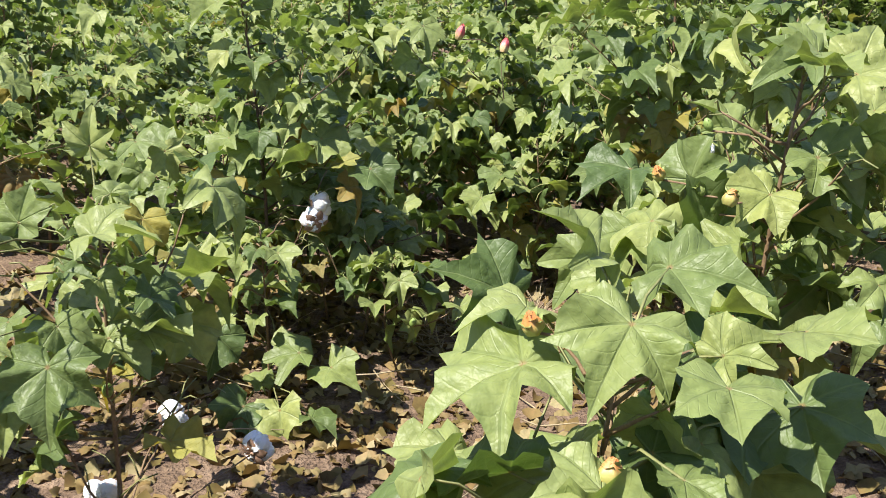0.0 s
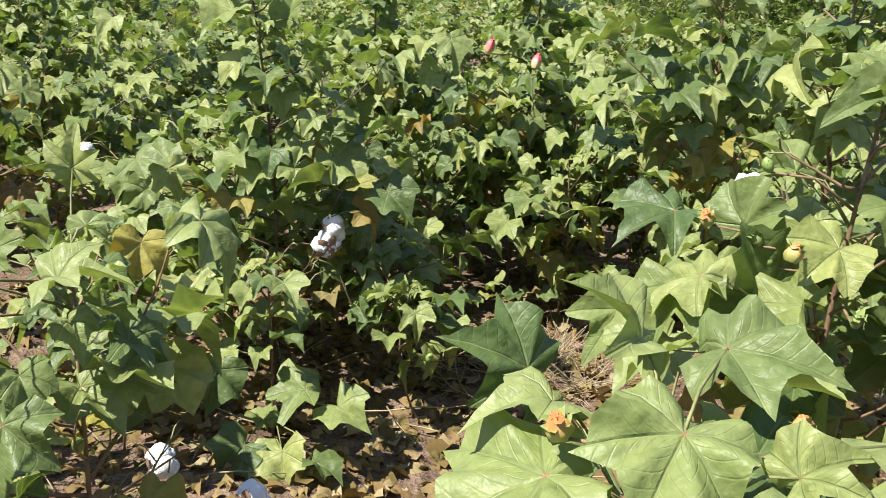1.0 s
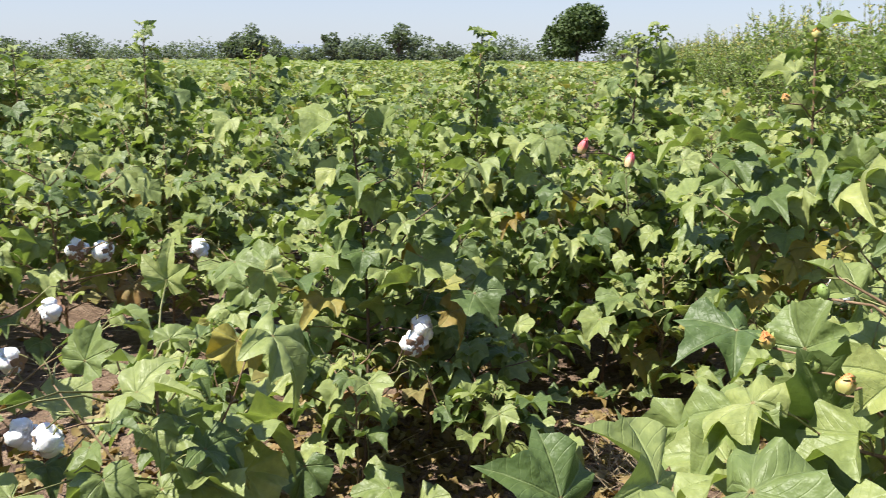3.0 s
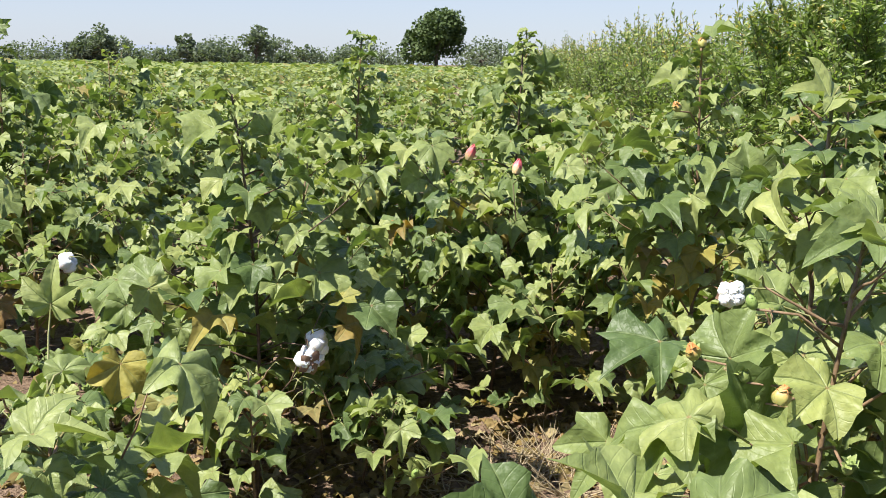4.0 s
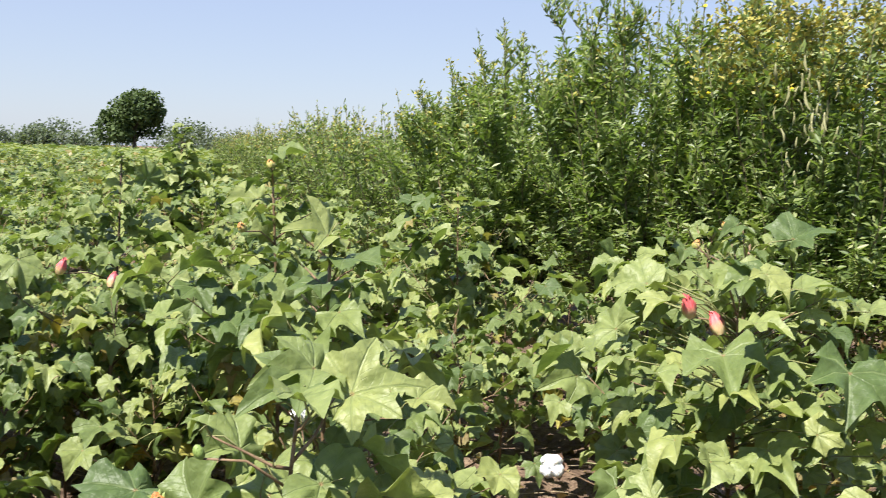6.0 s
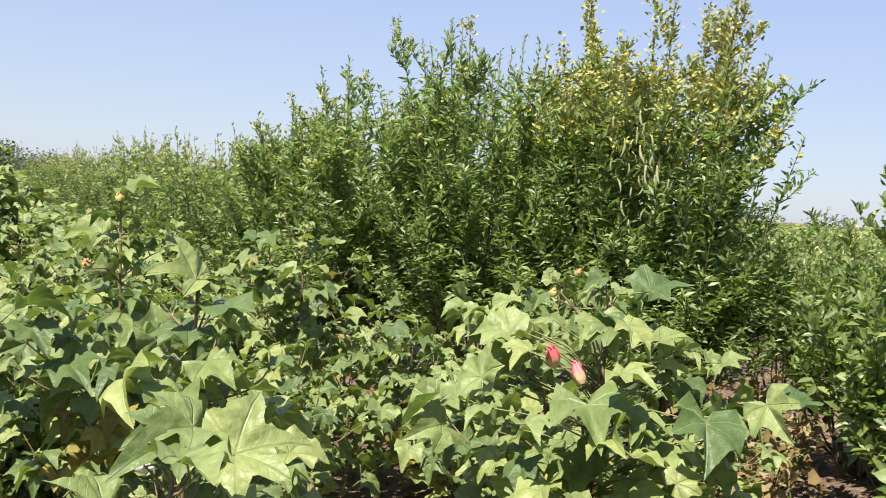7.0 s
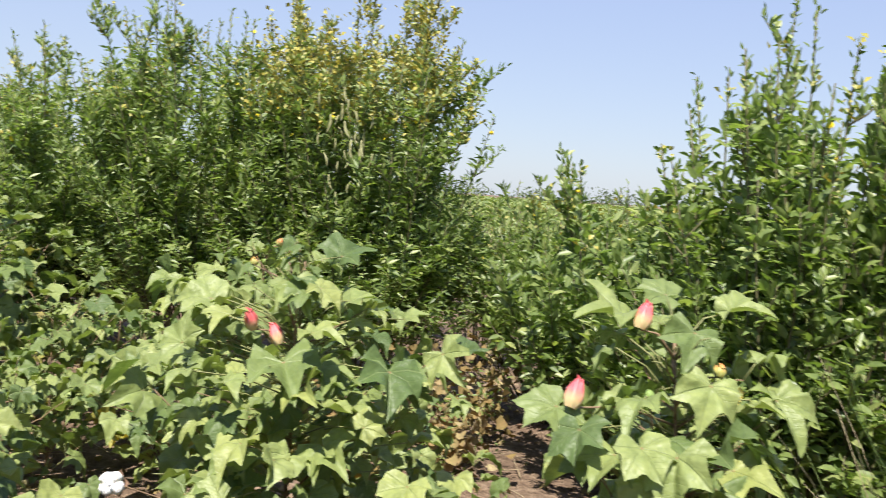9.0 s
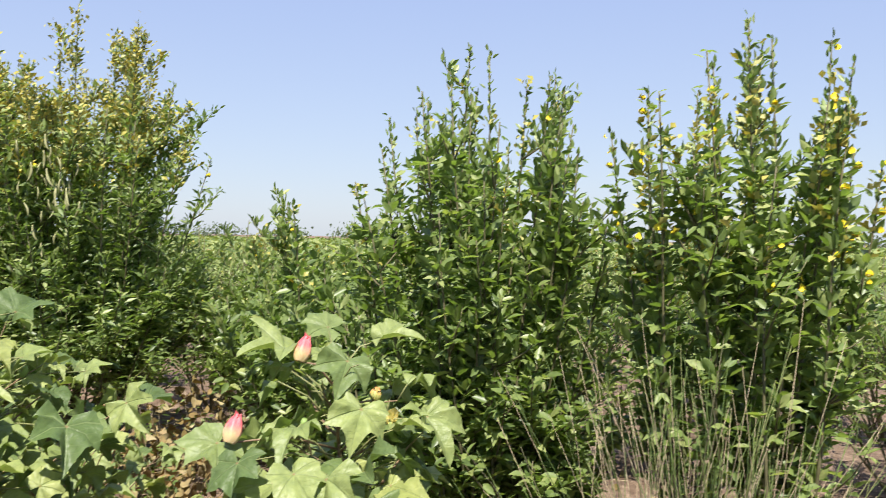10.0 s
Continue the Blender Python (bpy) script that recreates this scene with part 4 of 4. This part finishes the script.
cotton_plant(0.43, 1.19, 12, 0.8, 0.16, 0.075, (0.015, -0.01), 0.4, 0.6,
             keyed=[(0.445, 1.181, 0.817, -118, -2, 0.069, 2, 0.4), (0.498, 1.162, 0.804, 95, 18, 0.076, 2, 0.5), (0.384, 1.251, 0.721, -77, 44, 0.063, 0, 0.4), (0.335, 1.262, 0.653, 102, 78, 0.071, 4, 0.6), (0.266, 1.324, 0.654, -117, -10, 0.082, 0, 0.5), (0.557, 1.081, 0.707, 139, -6, 0.05, 0, 0.5), (0.402, 1.142, 0.66, -124, -21, 0.062, 4, 0.4), (0.504, 1.159, 0.692, 152, 2, 0.07, 0, 0.4), (0.421, 1.263, 0.659, -128, -50, 0.081, 0, 0.4), (0.46, 1.193, 0.827, -115, 8, 0.065, 2, 0.4)],
             fruit=[('orange', 0.296, 1.269, 0.651), ('bud', 0.35, 1.208, 0.62), ('green_boll', 0.339, 1.2, 0.729), ('bud', 0.336, 1.2, 0.645), ('orange', 0.338, 1.1, 0.656), ('bud', 0.39, 1.05, 0.606)])
cotton_plant(-0.42, 2.15, 13, 0.92, 0.27, 0.056, (-0.03, -0.01), 0.15, sparse_top=True, dark=True, label="tall cotton plant with a dark stem and open bolls",
             keyed=[(-0.271, 2.13, 0.556, 115, -33, 0.096, 0, 0.5), (-0.159, 2.098, 0.495, 122, -34, 0.082, 0, 0.5), (-0.604, 1.872, 0.434, 178, -54, 0.078, 4, 0.5), (-0.477, 2.13, 0.557, -149, -28, 0.074, 0, 0.4), (-0.387, 2.155, 0.685, 172, -53, 0.06, 0, 0.6), (-0.513, 2.013, 0.313, -149, -30, 0.066, 4, 0.4), (-0.356, 1.956, 0.119, 107, -8, 0.078, 2, 0.4), (-0.493, 2.182, 0.849, -131, -21, 0.089, 0, 0.35), (-0.47, 2.239, 0.893, 44, 24, 0.07, 0, 0.2), (-0.394, 2.255, 0.834, 44, 68, 0.066, 0, 0.6), (-0.491, 2.182, 0.909, -145, 13, 0.057, 0, 0.2), (-0.371, 2.259, 0.709, 80, 57, 0.063, 0, 0.6)],
             fruit=[('boll', -0.286, 2.096, 0.408), ('boll', -0.282, 2.076, 0.378)])
cotton_plant(0.12, 2.88, 14, 1.04, 0.28, 0.056, (0.07, 0.04), 0.12, sparse_top=True, dark=True,
             keyed=[(0.102, 2.891, 0.775, -119, -4, 0.062, 0, 0.5), (0.289, 2.928, 0.802, 123, 17, 0.076, 0, 0.5), (0.134, 2.939, 0.878, -116, 2, 0.067, 0, 0.4), (0.326, 2.873, 0.711, 132, -35, 0.068, 0, 0.3), (0.181, 2.987, 1.034, -135, 12, 0.043, 0, 0.3), (0.256, 2.931, 0.979, 95, 86, 0.061, 0, 0.6), (0.196, 2.936, 0.966, -119, -15, 0.06, 0, 0.3), (-0.05, 2.792, 0.446, 115, -9, 0.076, 0, 0.4), (0.245, 2.781, 0.517, -133, -30, 0.048, 4, 0.4)],
             fruit=[("pink", 0.042, 2.778, 0.734), ("pink", 0.17, 2.75, 0.70)], label="tall cotton plant with small pink flowers")
cotton_plant(0.55, 2.3, 15, 1.03, 0.26, 0.058, (-0.02, -0.02), 0.2, sparse_top=True,
             keyed=[(0.506, 2.334, 0.959, -105, 2, 0.075, 0, 0.2), (0.559, 2.321, 1.058, 139, 19, 0.065, 0, 0.2), (0.443, 2.246, 0.842, -125, 11, 0.048, 0, 0.3), (0.573, 2.213, 0.787, -137, -24, 0.084, 0, 0.4), (0.571, 2.005, 0.787, -73, 80, 0.07, 0, 0.6), (0.673, 2.077, 0.781, 162, -13, 0.044, 4, 0.4)],
             fruit=[("orange", 0.525, 2.245, 1.03), ("orange", 0.46, 2.15, 0.9), ("boll", 0.581, 2.113, 0.53)])
cotton_plant(1.27, 1.62, 16, 0.93, 0.28, 0.055, (0.02, -0.02), 0.2, 1.2, dome=(80, 0.27, 0.5, 0.06), old=0.12,
             keyed=[(1.323, 1.494, 0.864, 151, 19, 0.064, 2, 0.5), (1.176, 1.486, 0.758, -157, -17, 0.101, 0, 0.5), (1.37, 1.586, 0.94, 79, 28, 0.074, 2, 0.4), (1.149, 1.629, 0.826, -103, -14, 0.055, 2, 0.4), (1.066, 1.504, 0.728, 177, -10, 0.05, 0, 0.3), (1.294, 1.453, 0.711, -95, -25, 0.06, 0, 0.4), (1.32, 1.361, 0.752, -147, -32, 0.094, 0, 0.5), (1.435, 1.458, 0.83, -172, 7, 0.05, 2, 0.5), (1.361, 1.46, 0.796, 157, -31, 0.046, 0, 0.4)],
             fruit=[('pink', 1.195, 1.621, 0.798), ('pink', 1.237, 1.591, 0.771), ('orange', 1.394, 1.946, 0.887), ("boll", 1.145, 2.063, 0.385)])
cotton_plant(1.41, 0.84, 17, 0.9, 0.17, 0.058, (0.0, 0.0), 0.4, 0.9, dome=(40, 0.2, 0.5, 0.058), old=0.12,
             keyed=[(1.4, 0.923, 0.913, -75, 13, 0.076, 2, 0.5), (1.384, 0.786, 0.91, -115, -34, 0.065, 0, 0.5), (1.498, 0.799, 0.934, 146, 10, 0.059, 2, 0.5), (1.357, 0.738, 0.846, -110, -44, 0.064, 0, 0.6), (1.496, 0.714, 0.817, -170, -42, 0.073, 2, 0.5), (1.223, 0.893, 0.8, -81, -17, 0.064, 0, 0.2), (1.207, 0.838, 0.782, -118, -38, 0.058, 0, 0.5), (1.221, 0.748, 0.777, -161, -29, 0.059, 0, 0.4), (1.424, 0.731, 0.721, -174, -2, 0.069, 0, 0.4), (1.482, 0.903, 0.947, -40, 12, 0.059, 0, 0.2)],
             fruit=[('pink', 1.377, 0.874, 0.903), ('pink', 1.22, 0.867, 0.804), ('orange', 1.449, 0.782, 0.843), ('cream', 1.465, 0.76, 0.799)])
cotton_plant(-0.47, 1.25, 18, 0.62, 0.2, 0.06, (0.03, -0.06), 0.2, 0.9,
             keyed=[(-0.399, 1.061, 0.624, 84, 15, 0.062, 2, 0.6), (-0.578, 1.089, 0.589, -149, 23, 0.063, 2, 0.5), (-0.526, 1.413, 0.666, 63, 84, 0.053, 2, 0.5), (-0.579, 1.269, 0.585, 59, 74, 0.06, 0, 0.5), (-0.541, 0.928, 0.624, 172, -8, 0.054, 0, 0.4), (-0.551, 1.047, 0.495, -172, -4, 0.065, 0, 0.4), (-0.466, 1.051, 0.465, 174, -55, 0.084, 0, 0.6), (-0.526, 1.079, 0.423, 176, -46, 0.07, 0, 0.6)],
             fruit=[('boll', -0.483, 1.525, 0.163), ('boll', -0.326, 1.515, 0.106), ('boll', -0.513, 1.303, 0.147)])
cotton_plant(1.57, 2.25, 22, 0.9, 0.28, 0.058, (0.02, -0.05), 0.25, fruit=[("orange", 1.549, 2.081, 0.92)])
cotton_plant(-1.25, 2.35, 19, 0.74, 0.25, 0.062, (-0.05, 0.0), 0.3, 0.6, old=0.4, fruit=[("boll", -1.209, 2.348, 0.5), ("boll", -1.149, 2.383, 0.49), ("boll", -1.158, 2.145, 0.40), ("boll", -1.071, 2.75, 0.43)], label="thinning cotton plant with dry leaves and open white bolls")
cotton_plant(-0.97, 1.62, 23, 0.6, 0.25, 0.062, (-0.03, 0.0), 0.3, 0.55, old=0.4, fruit=[("boll", -1.086, 1.58, 0.46), ("boll", -1.01, 1.763, 0.40), ("boll", -0.88, 1.549, 0.345), ("boll", -0.823, 1.528, 0.345)], label="thinning cotton plant with dry leaves and many open white bolls")
cotton_plant(0.54, 1.55, 24, 0.95, 0.15, 0.055, (0.0, 0.0), 0.35, 0.7,
             keyed=[(0.532, 1.542, 0.945, -113, 19, 0.065, 2, 0.4), (0.538, 1.54, 0.943, 112, 32, 0.027, 2, 0.4), (0.561, 1.53, 0.912, 149, 9, 0.075, 0, 0.2), (0.526, 1.545, 0.874, -116, -12, 0.06, 0, 0.4), (0.541, 1.485, 0.841, 162, -12, 0.058, 0, 0.4), (0.534, 1.488, 0.761, -114, -21, 0.075, 0, 0.4)])
cotton_plant(-0.33, 3.45, 20, 1.07, 0.26, 0.06, (0.02, 0.0), 0.2, sparse_top=True)
cotton_plant(-0.8, 0.98, 26, 0.62, 0.2, 0.07, (0.0, 0.0), 0.25, 0.8, old=0.3)
cotton_plant(0.44, 6.0, 25, 1.19, 0.26, 0.075, (-0.02, 0.0), 0.3, sparse_top=True, label="tall cotton plant standing above the field")
cotton_plant(-1.52, 3.3, 21, 1.08, 0.28, 0.06, (0.05, 0.0), 0.2, sparse_top=True)

cotton_plant(-0.37, 1.9, 510, 0.42, 0.1, 0.045, (0.0, -0.02), 0.5, 0.5, old=0.1, label="short cotton plant with few broad leaves",
             keyed=[(-0.294, 1.851, 0.155, -100, -5, 0.085, 2, 0.4), (-0.227, 1.842, 0.126, 130, -10, 0.080, 0, 0.4), (-0.327, 1.784, 0.056, 170, -40, 0.085, 0, 0.5), (-0.402, 1.787, 0.063, -140, -35, 0.080, 0, 0.5), (-0.376, 1.865, 0.079, -60, 20, 0.050, 4, 0.5), (-0.381, 1.966, 0.261, 100, 10, 0.055, 4, 0.4), (-0.447, 1.899, 0.212, -100, -20, 0.050, 4, 0.4), (-0.453, 1.815, 0.205, -170, -60, 0.085, 0, 0.5), (-0.258, 1.756, 0.051, 110, -15, 0.060, 4, 0.4)])
SEEDLINGS = [(-0.66, 1.86, 0.34), (-0.72, 2.05, 0.42), (-0.3, 2.42, 0.46), (-0.28, 2.78, 0.52), (-0.1, 2.1, 0.3), (-0.2, 2.3, 0.36)]
for i, (x, y, h) in enumerate(SEEDLINGS):
    cotton_plant(x, y, 500 + i, h, 0.16, 0.055, (0.0, -0.03), 0.3, 1.2, old=0.2, label="short cotton plant with few broad leaves")

FILL = [(-0.12, 2.86, 0.5), (0.27, 2.74, 0.46), (0.45, 2.8, 0.55), (0.02, 3.15, 0.6), (0.3, 3.1, 0.62), (0.62, 2.7, 0.6), (0.68, 1.95, 0.55), (0.02, 3.6, 0.62), (0.75, 3.1, 0.64), (-0.75, 2.9, 0.5), (1.89, 3.33, 0.5), (1.65, 2.78, 0.5)]
for i, (x, y, h) in enumerate(FILL):
    cotton_plant(x, y, 540 + i, h, 0.3, 0.056, (0.0, -0.02), 0.1, 1.15, old=0.2)
NEAR_SPOTS = [(x, y) for x, y, h in SEEDLINGS + FILL] + [(0.15, 0.74), (0.43, 1.19), (-0.42, 2.15), (0.12, 2.88), (0.55, 2.3), (1.27, 1.62), (1.41, 0.84), (-0.47, 1.25), (-1.25, 2.35), (-0.97, 1.62), (-0.33, 3.45), (-1.52, 3.3), (1.57, 2.25), (0.54, 1.55), (-0.8, 0.98)]
rng_field = np.random.default_rng(77)
ROW_X = [-0.43 + 0.86 * k for k in range(-60, 90)]


def field_spots(r0, r1, step, behind=False):
    """Places along the rows, before or behind the path, clear of the pigeon pea."""
    for rx in ROW_X:
        if abs(rx) > r1:
            continue
        for y in np.arange(-r1 if behind else -2.0, r1, step):
            x, yy = rx + rng_field.normal(0, 0.12), y + rng_field.uniform(-0.15, 0.15)
            d, az = math.hypot(x - 0.1, yy), math.degrees(math.atan2(x - 0.1, yy))
            if r0 <= d < r1 and (-46 < az < 96) != behind and not (1.85 < x < 3.55 and yy > (-9 if behind else -1.3)) and not (3.5 < x < 8.6 and -1.5 < yy < 9.0):
                yield x, yy, d, az


count = 0
BESIDE_PEAS = [(1.98, 2.75, 0, 30), (2.12, 3.25, 0, 30), (1.85, 3.65, 0, 30), (1.7, 4.25, 0, 30), (1.62, 4.9, 0, 30), (1.75, 1.95, 0, 30), (2.05, 2.15, 0, 30), (1.95, 4.0, 0, 30)]
for x, y, d, az in BESIDE_PEAS + list(field_spots(1.7, 3.25, 0.36)):
    if min(math.hypot(x - a, y - b) for a, b in NEAR_SPOTS) < 0.27 or (az > 50 and d < 2.6) or (-0.2 < x < 0.62 and 1.4 < y < 2.95) or count >= 62:
        continue
    if (x > 0.85 and y < 3.2 and rng_field.random() < 0.3) or (x < -0.65 and y < 3.0 and rng_field.random() < 0.4):
        continue
    NEAR_SPOTS.append((x, y))
    fruits = []
    if x < -0.7 and y < 3.0:
        fruits = [("boll", x + rng_field.normal(0, 0.1), y - rng_field.uniform(0.02, 0.15), rng_field.uniform(0.2, 0.5)) for _ in range(3)]
    dry = x < -0.65 and y < 3.0
    cotton_plant(x, y, 200 + count, rng_field.uniform(0.52, 0.72) * (0.85 if x > 0.85 else 1.0), rng_field.uniform(0.30, 0.36), rng_field.uniform(0.05, 0.06), (rng_field.normal(0, 0.03), rng_field.normal(0, 0.03)), 0.2 if dry else 0.12, 0.7 if dry else 0.85 if x > 0.9 else 1.05, fruit=fruits, old=0.6 if dry else 0.28)
    count += 1


# ---- cotton further off ----
VARIANTS = []
for i in range(9):
    r = np.random.default_rng(300 + i)
    VARIANTS.append(cotton_variant(300 + i, r.uniform(0.56, 0.72) if i else 0.98, r.uniform(0.32, 0.38), r.uniform(0.054, 0.064)))
first = {}
for x, y, d, az in list(field_spots(3.25, 9.5, 0.4)):
    if d < 4 and min(math.hypot(x - a, y - b) for a, b in NEAR_SPOTS) < 0.25:
        continue
    k = int(rng_field.integers(len(VARIANTS)))
    if k == 0 and rng_field.random() < 0.5:
        k = 3
    s = rng_field.uniform(0.85, 1.15)
    m = pose(x, y, 0, 0, 0, rng_field.uniform(0, 360)) @ Matrix.Diagonal((s, s, s, 1))
    plant = thing("cotton_plant", x, y, 0, "green leafy cotton plant in a field row", "plant", "cotton plants")
    plant.matrix_world = m
    part("stem", VARIANTS[k][0 if d < 5.5 else 2], plant, Matrix.Identity(4))
    part("foliage", VARIANTS[k][1], plant, Matrix.Identity(4))


for x, y, d, az in list(field_spots(1.3, 3.4, 0.45, True)):
    plant = thing("cotton_plant", x, y, 0, "green leafy cotton plant in a field row", "plant", "cotton plants")
    plant.matrix_world = pose(x, y, 0, 0, 0, rng_field.uniform(0, 360))
    k = int(rng_field.integers(1, len(VARIANTS)))
    part("stem", VARIANTS[k][2], plant, Matrix.Identity(4))
    part("foliage", VARIANTS[k][1], plant, Matrix.Identity(4))


def field_stuff(name, r0, r1, step, leaves, size, tall, template, label, behind=False):
    mats = []
    for x, y, d, az in field_spots(r0, r1, step, behind):
        h = rng_field.uniform(0.56, 0.72) * (1 + tall * (rng_field.random() < 0.08))
        for _ in range(leaves):
            u = rng_field.random() ** 0.6
            a, rr = rng_field.uniform(0, 360), 0.34 * math.sqrt(rng_field.random()) * (1.15 - 0.6 * u)
            p = np.array([x, y, 0.12 + (h - 0.12) * u]) + heading(a, 0) * rr
            mats.append(frame_of(p, heading(a + rng_field.normal(0, 40), rng_field.normal(-22, 24)), heading(rng_field.uniform(0, 360), 90 - abs(rng_field.normal(0, 28))), size * rng_field.uniform(0.7, 1.2)))
    pile = Pile()
    half = len(mats) // 2
    pile.many(template[0], mats[:half])
    pile.many(template[1], mats[half:])
    tagged(new(name, pile.mesh(name, [field_foliage])), label, "crop", kind="stuff")


field_stuff("cotton_rows", 9.5, 19, 0.5, 58, 0.075, 0.4, (BROAD_CHIP, DIAMOND), "dense rows of green cotton plants")
field_stuff("cotton_field", 19, 42, 0.9, 26, 0.125, 0.3, (DIAMOND, DIAMOND), "wide green cotton field stretching away")
field_stuff("cotton_rows", 3.4, 12, 0.6, 26, 0.12, 0.2, FAR_LEAVES, "rows of green cotton plants behind the path", True)
field_stuff("cotton_field", 12, 42, 2.0, 7, 0.32, 0.2, FAR_LEAVES, "wide green cotton field behind the path", True)


def far_canopy():
    mats = []
    for k in range(72000):
        d = 42 * (140 / 42) ** rng_field.random()
        az = rng_field.uniform(-46, 84) if k < 58000 else rng_field.uniform(84, 314)
        x, y = far_spot(az, d)
        mats.append(frame_of(np.array([x, y, rng_field.uniform(0.3, 0.68)]), heading(rng_field.uniform(0, 360), rng_field.normal(-4, 14)), heading(rng_field.uniform(0, 360), 70), 0.48 * (d / 60) * rng_field.uniform(0.6, 1.2)))
    pile = Pile()
    pile.many(DIAMOND, mats)
    tagged(new("far_cotton_field", pile.mesh("far_cotton_field", [field_foliage])), "far green cotton crop running to the tree line", "crop", kind="stuff")


far_canopy()


# ---- litter on the soil ----
def litter():
    rng = np.random.default_rng(9)
    mats, clods, twigs = [], Pile(), Pile()
    curled = [leaf_template(ROUND, 80 + i, 0.7 + 0.5 * i, 0.3, 3) for i in range(3)]
    for k in range(6800):
        x, y = (rng.uniform(-1.3, 1.3), rng.uniform(1.1, 2.8)) if k < 4800 else (rng.uniform(-2.6, 4.6), rng.uniform(-0.6, 5.2))
        s = rng.uniform(0.012, 0.036)
        mats.append(frame_of((x, y, ground_height(x, y) + s * 0.25), heading(rng.uniform(0, 360), rng.normal(5, 25)), heading(rng.uniform(0, 360), 60), s))
    dry = Pile()
    for i in range(3):
        dry.many(curled[i], mats[i::6])
    dry.many(FAR_LEAVES[0], mats[3::6] + mats[4::6])
    dry.many(FAR_LEAVES[1], mats[5::6])
    tagged(new("leaf_litter", dry.mesh("leaf_litter", [dry_leaf])), "scattered dry brown fallen leaves on the soil", "litter", kind="stuff")
    for k in range(1500):
        x, y, s = rng.uniform(-2.4, 4.4), rng.uniform(-0.5, 5.0), 0.004 + 0.024 * rng.random() ** 4
        blob(clods, np.array([x, y, ground_height(x, y) + s * 0.3]), np.array([s, s * rng.uniform(0.7, 1.2), s * 0.7]), k, 0.16, 0, 5, 3)
    tagged(new("soil_clods", clods.mesh("soil_clods", [clod_soil], False)), "loose crumbly clods of brown soil", "soil", kind="stuff")
    for k in range(700):
        x, y = rng.uniform(-2.4, 4.4), rng.uniform(-0.5, 5.0)
        pts = bent((x, y, ground_height(x, y) + 0.012), heading(rng.uniform(0, 360), rng.uniform(-2, 12)), rng.uniform(0.08, 0.3), -0.1, 4, rng, 0.12)
        pts[:, 2] = np.maximum(pts[:, 2], 0.004)
        twigs.tube(pts, np.linspace(0.0022, 0.001, 5), 4)
    tagged(new("dry_twigs", twigs.mesh("dry_twigs", [straw])), "thin dry twigs lying on the soil", "litter", kind="stuff")


litter()


# ---- grass ----
def grass_tuft(x, y, seed, blades, height, spread, mats, label, low=66, high=89):
    """Thin stalks fanning out of one root; some bent over."""
    rng = np.random.default_rng(seed)
    tuft = thing("grass_tuft", x, y, ground_height(x, y), label, "grass", "grass tufts")
    pile = Pile()
    for k in range(blades):
        a = rng.uniform(0, 360)
        foot = heading(a, 0) * spread * 0.4 * rng.random()
        pts = bent(foot, heading(a + rng.normal(0, 40), rng.uniform(low, high)), height * rng.uniform(0.5, 1.1), -0.35 * rng.random(), 4, rng, 0.1)
        pts[:, 2] = np.maximum(pts[:, 2], 0.002)
        pile.tube(pts, np.linspace(0.002, 0.0006, 5), 3, int(rng.integers(len(mats))))
    part("foliage", pile.mesh("foliage", mats), tuft)
    tagged(tuft.children[0], kind="stuff")


DRY = "dry straw-coloured grass stalks between the bushes"
for i, (x, y, n, h, s) in enumerate([(2.13, 0.53, 16, 0.95, 0.22), (2.2, 0.47, 16, 0.9, 0.25), (2.2, 0.63, 12, 0.85, 0.25)]):
    grass_tuft(x, y, 400 + i, n, h, s, [straw, straw, pea_stem], DRY, 62, 88)
for i, (x, y, n, h, s) in enumerate([(2.2, 0.47, 110, 0.85, 0.22), (2.18, 0.38, 110, 0.78, 0.24), (2.13, 0.53, 70, 0.85, 0.2)]):
    grass_tuft(x, y, 410 + i, n, h, s, [grass_green, grass_green, straw], "feathery green grass tuft growing by the bushes", 60, 88)
for i, (x, y, n, h, s) in enumerate([(0.14, 2.34, 150, 0.13, 0.5), (0.26, 2.5, 150, 0.14, 0.5), (0.0, 2.48, 90, 0.1, 0.5), (0.3, 2.25, 90, 0.12, 0.4)]):
    grass_tuft(x, y, 420 + i, n, h, s, [straw], "short withered grass on the bare soil", 6, 50)
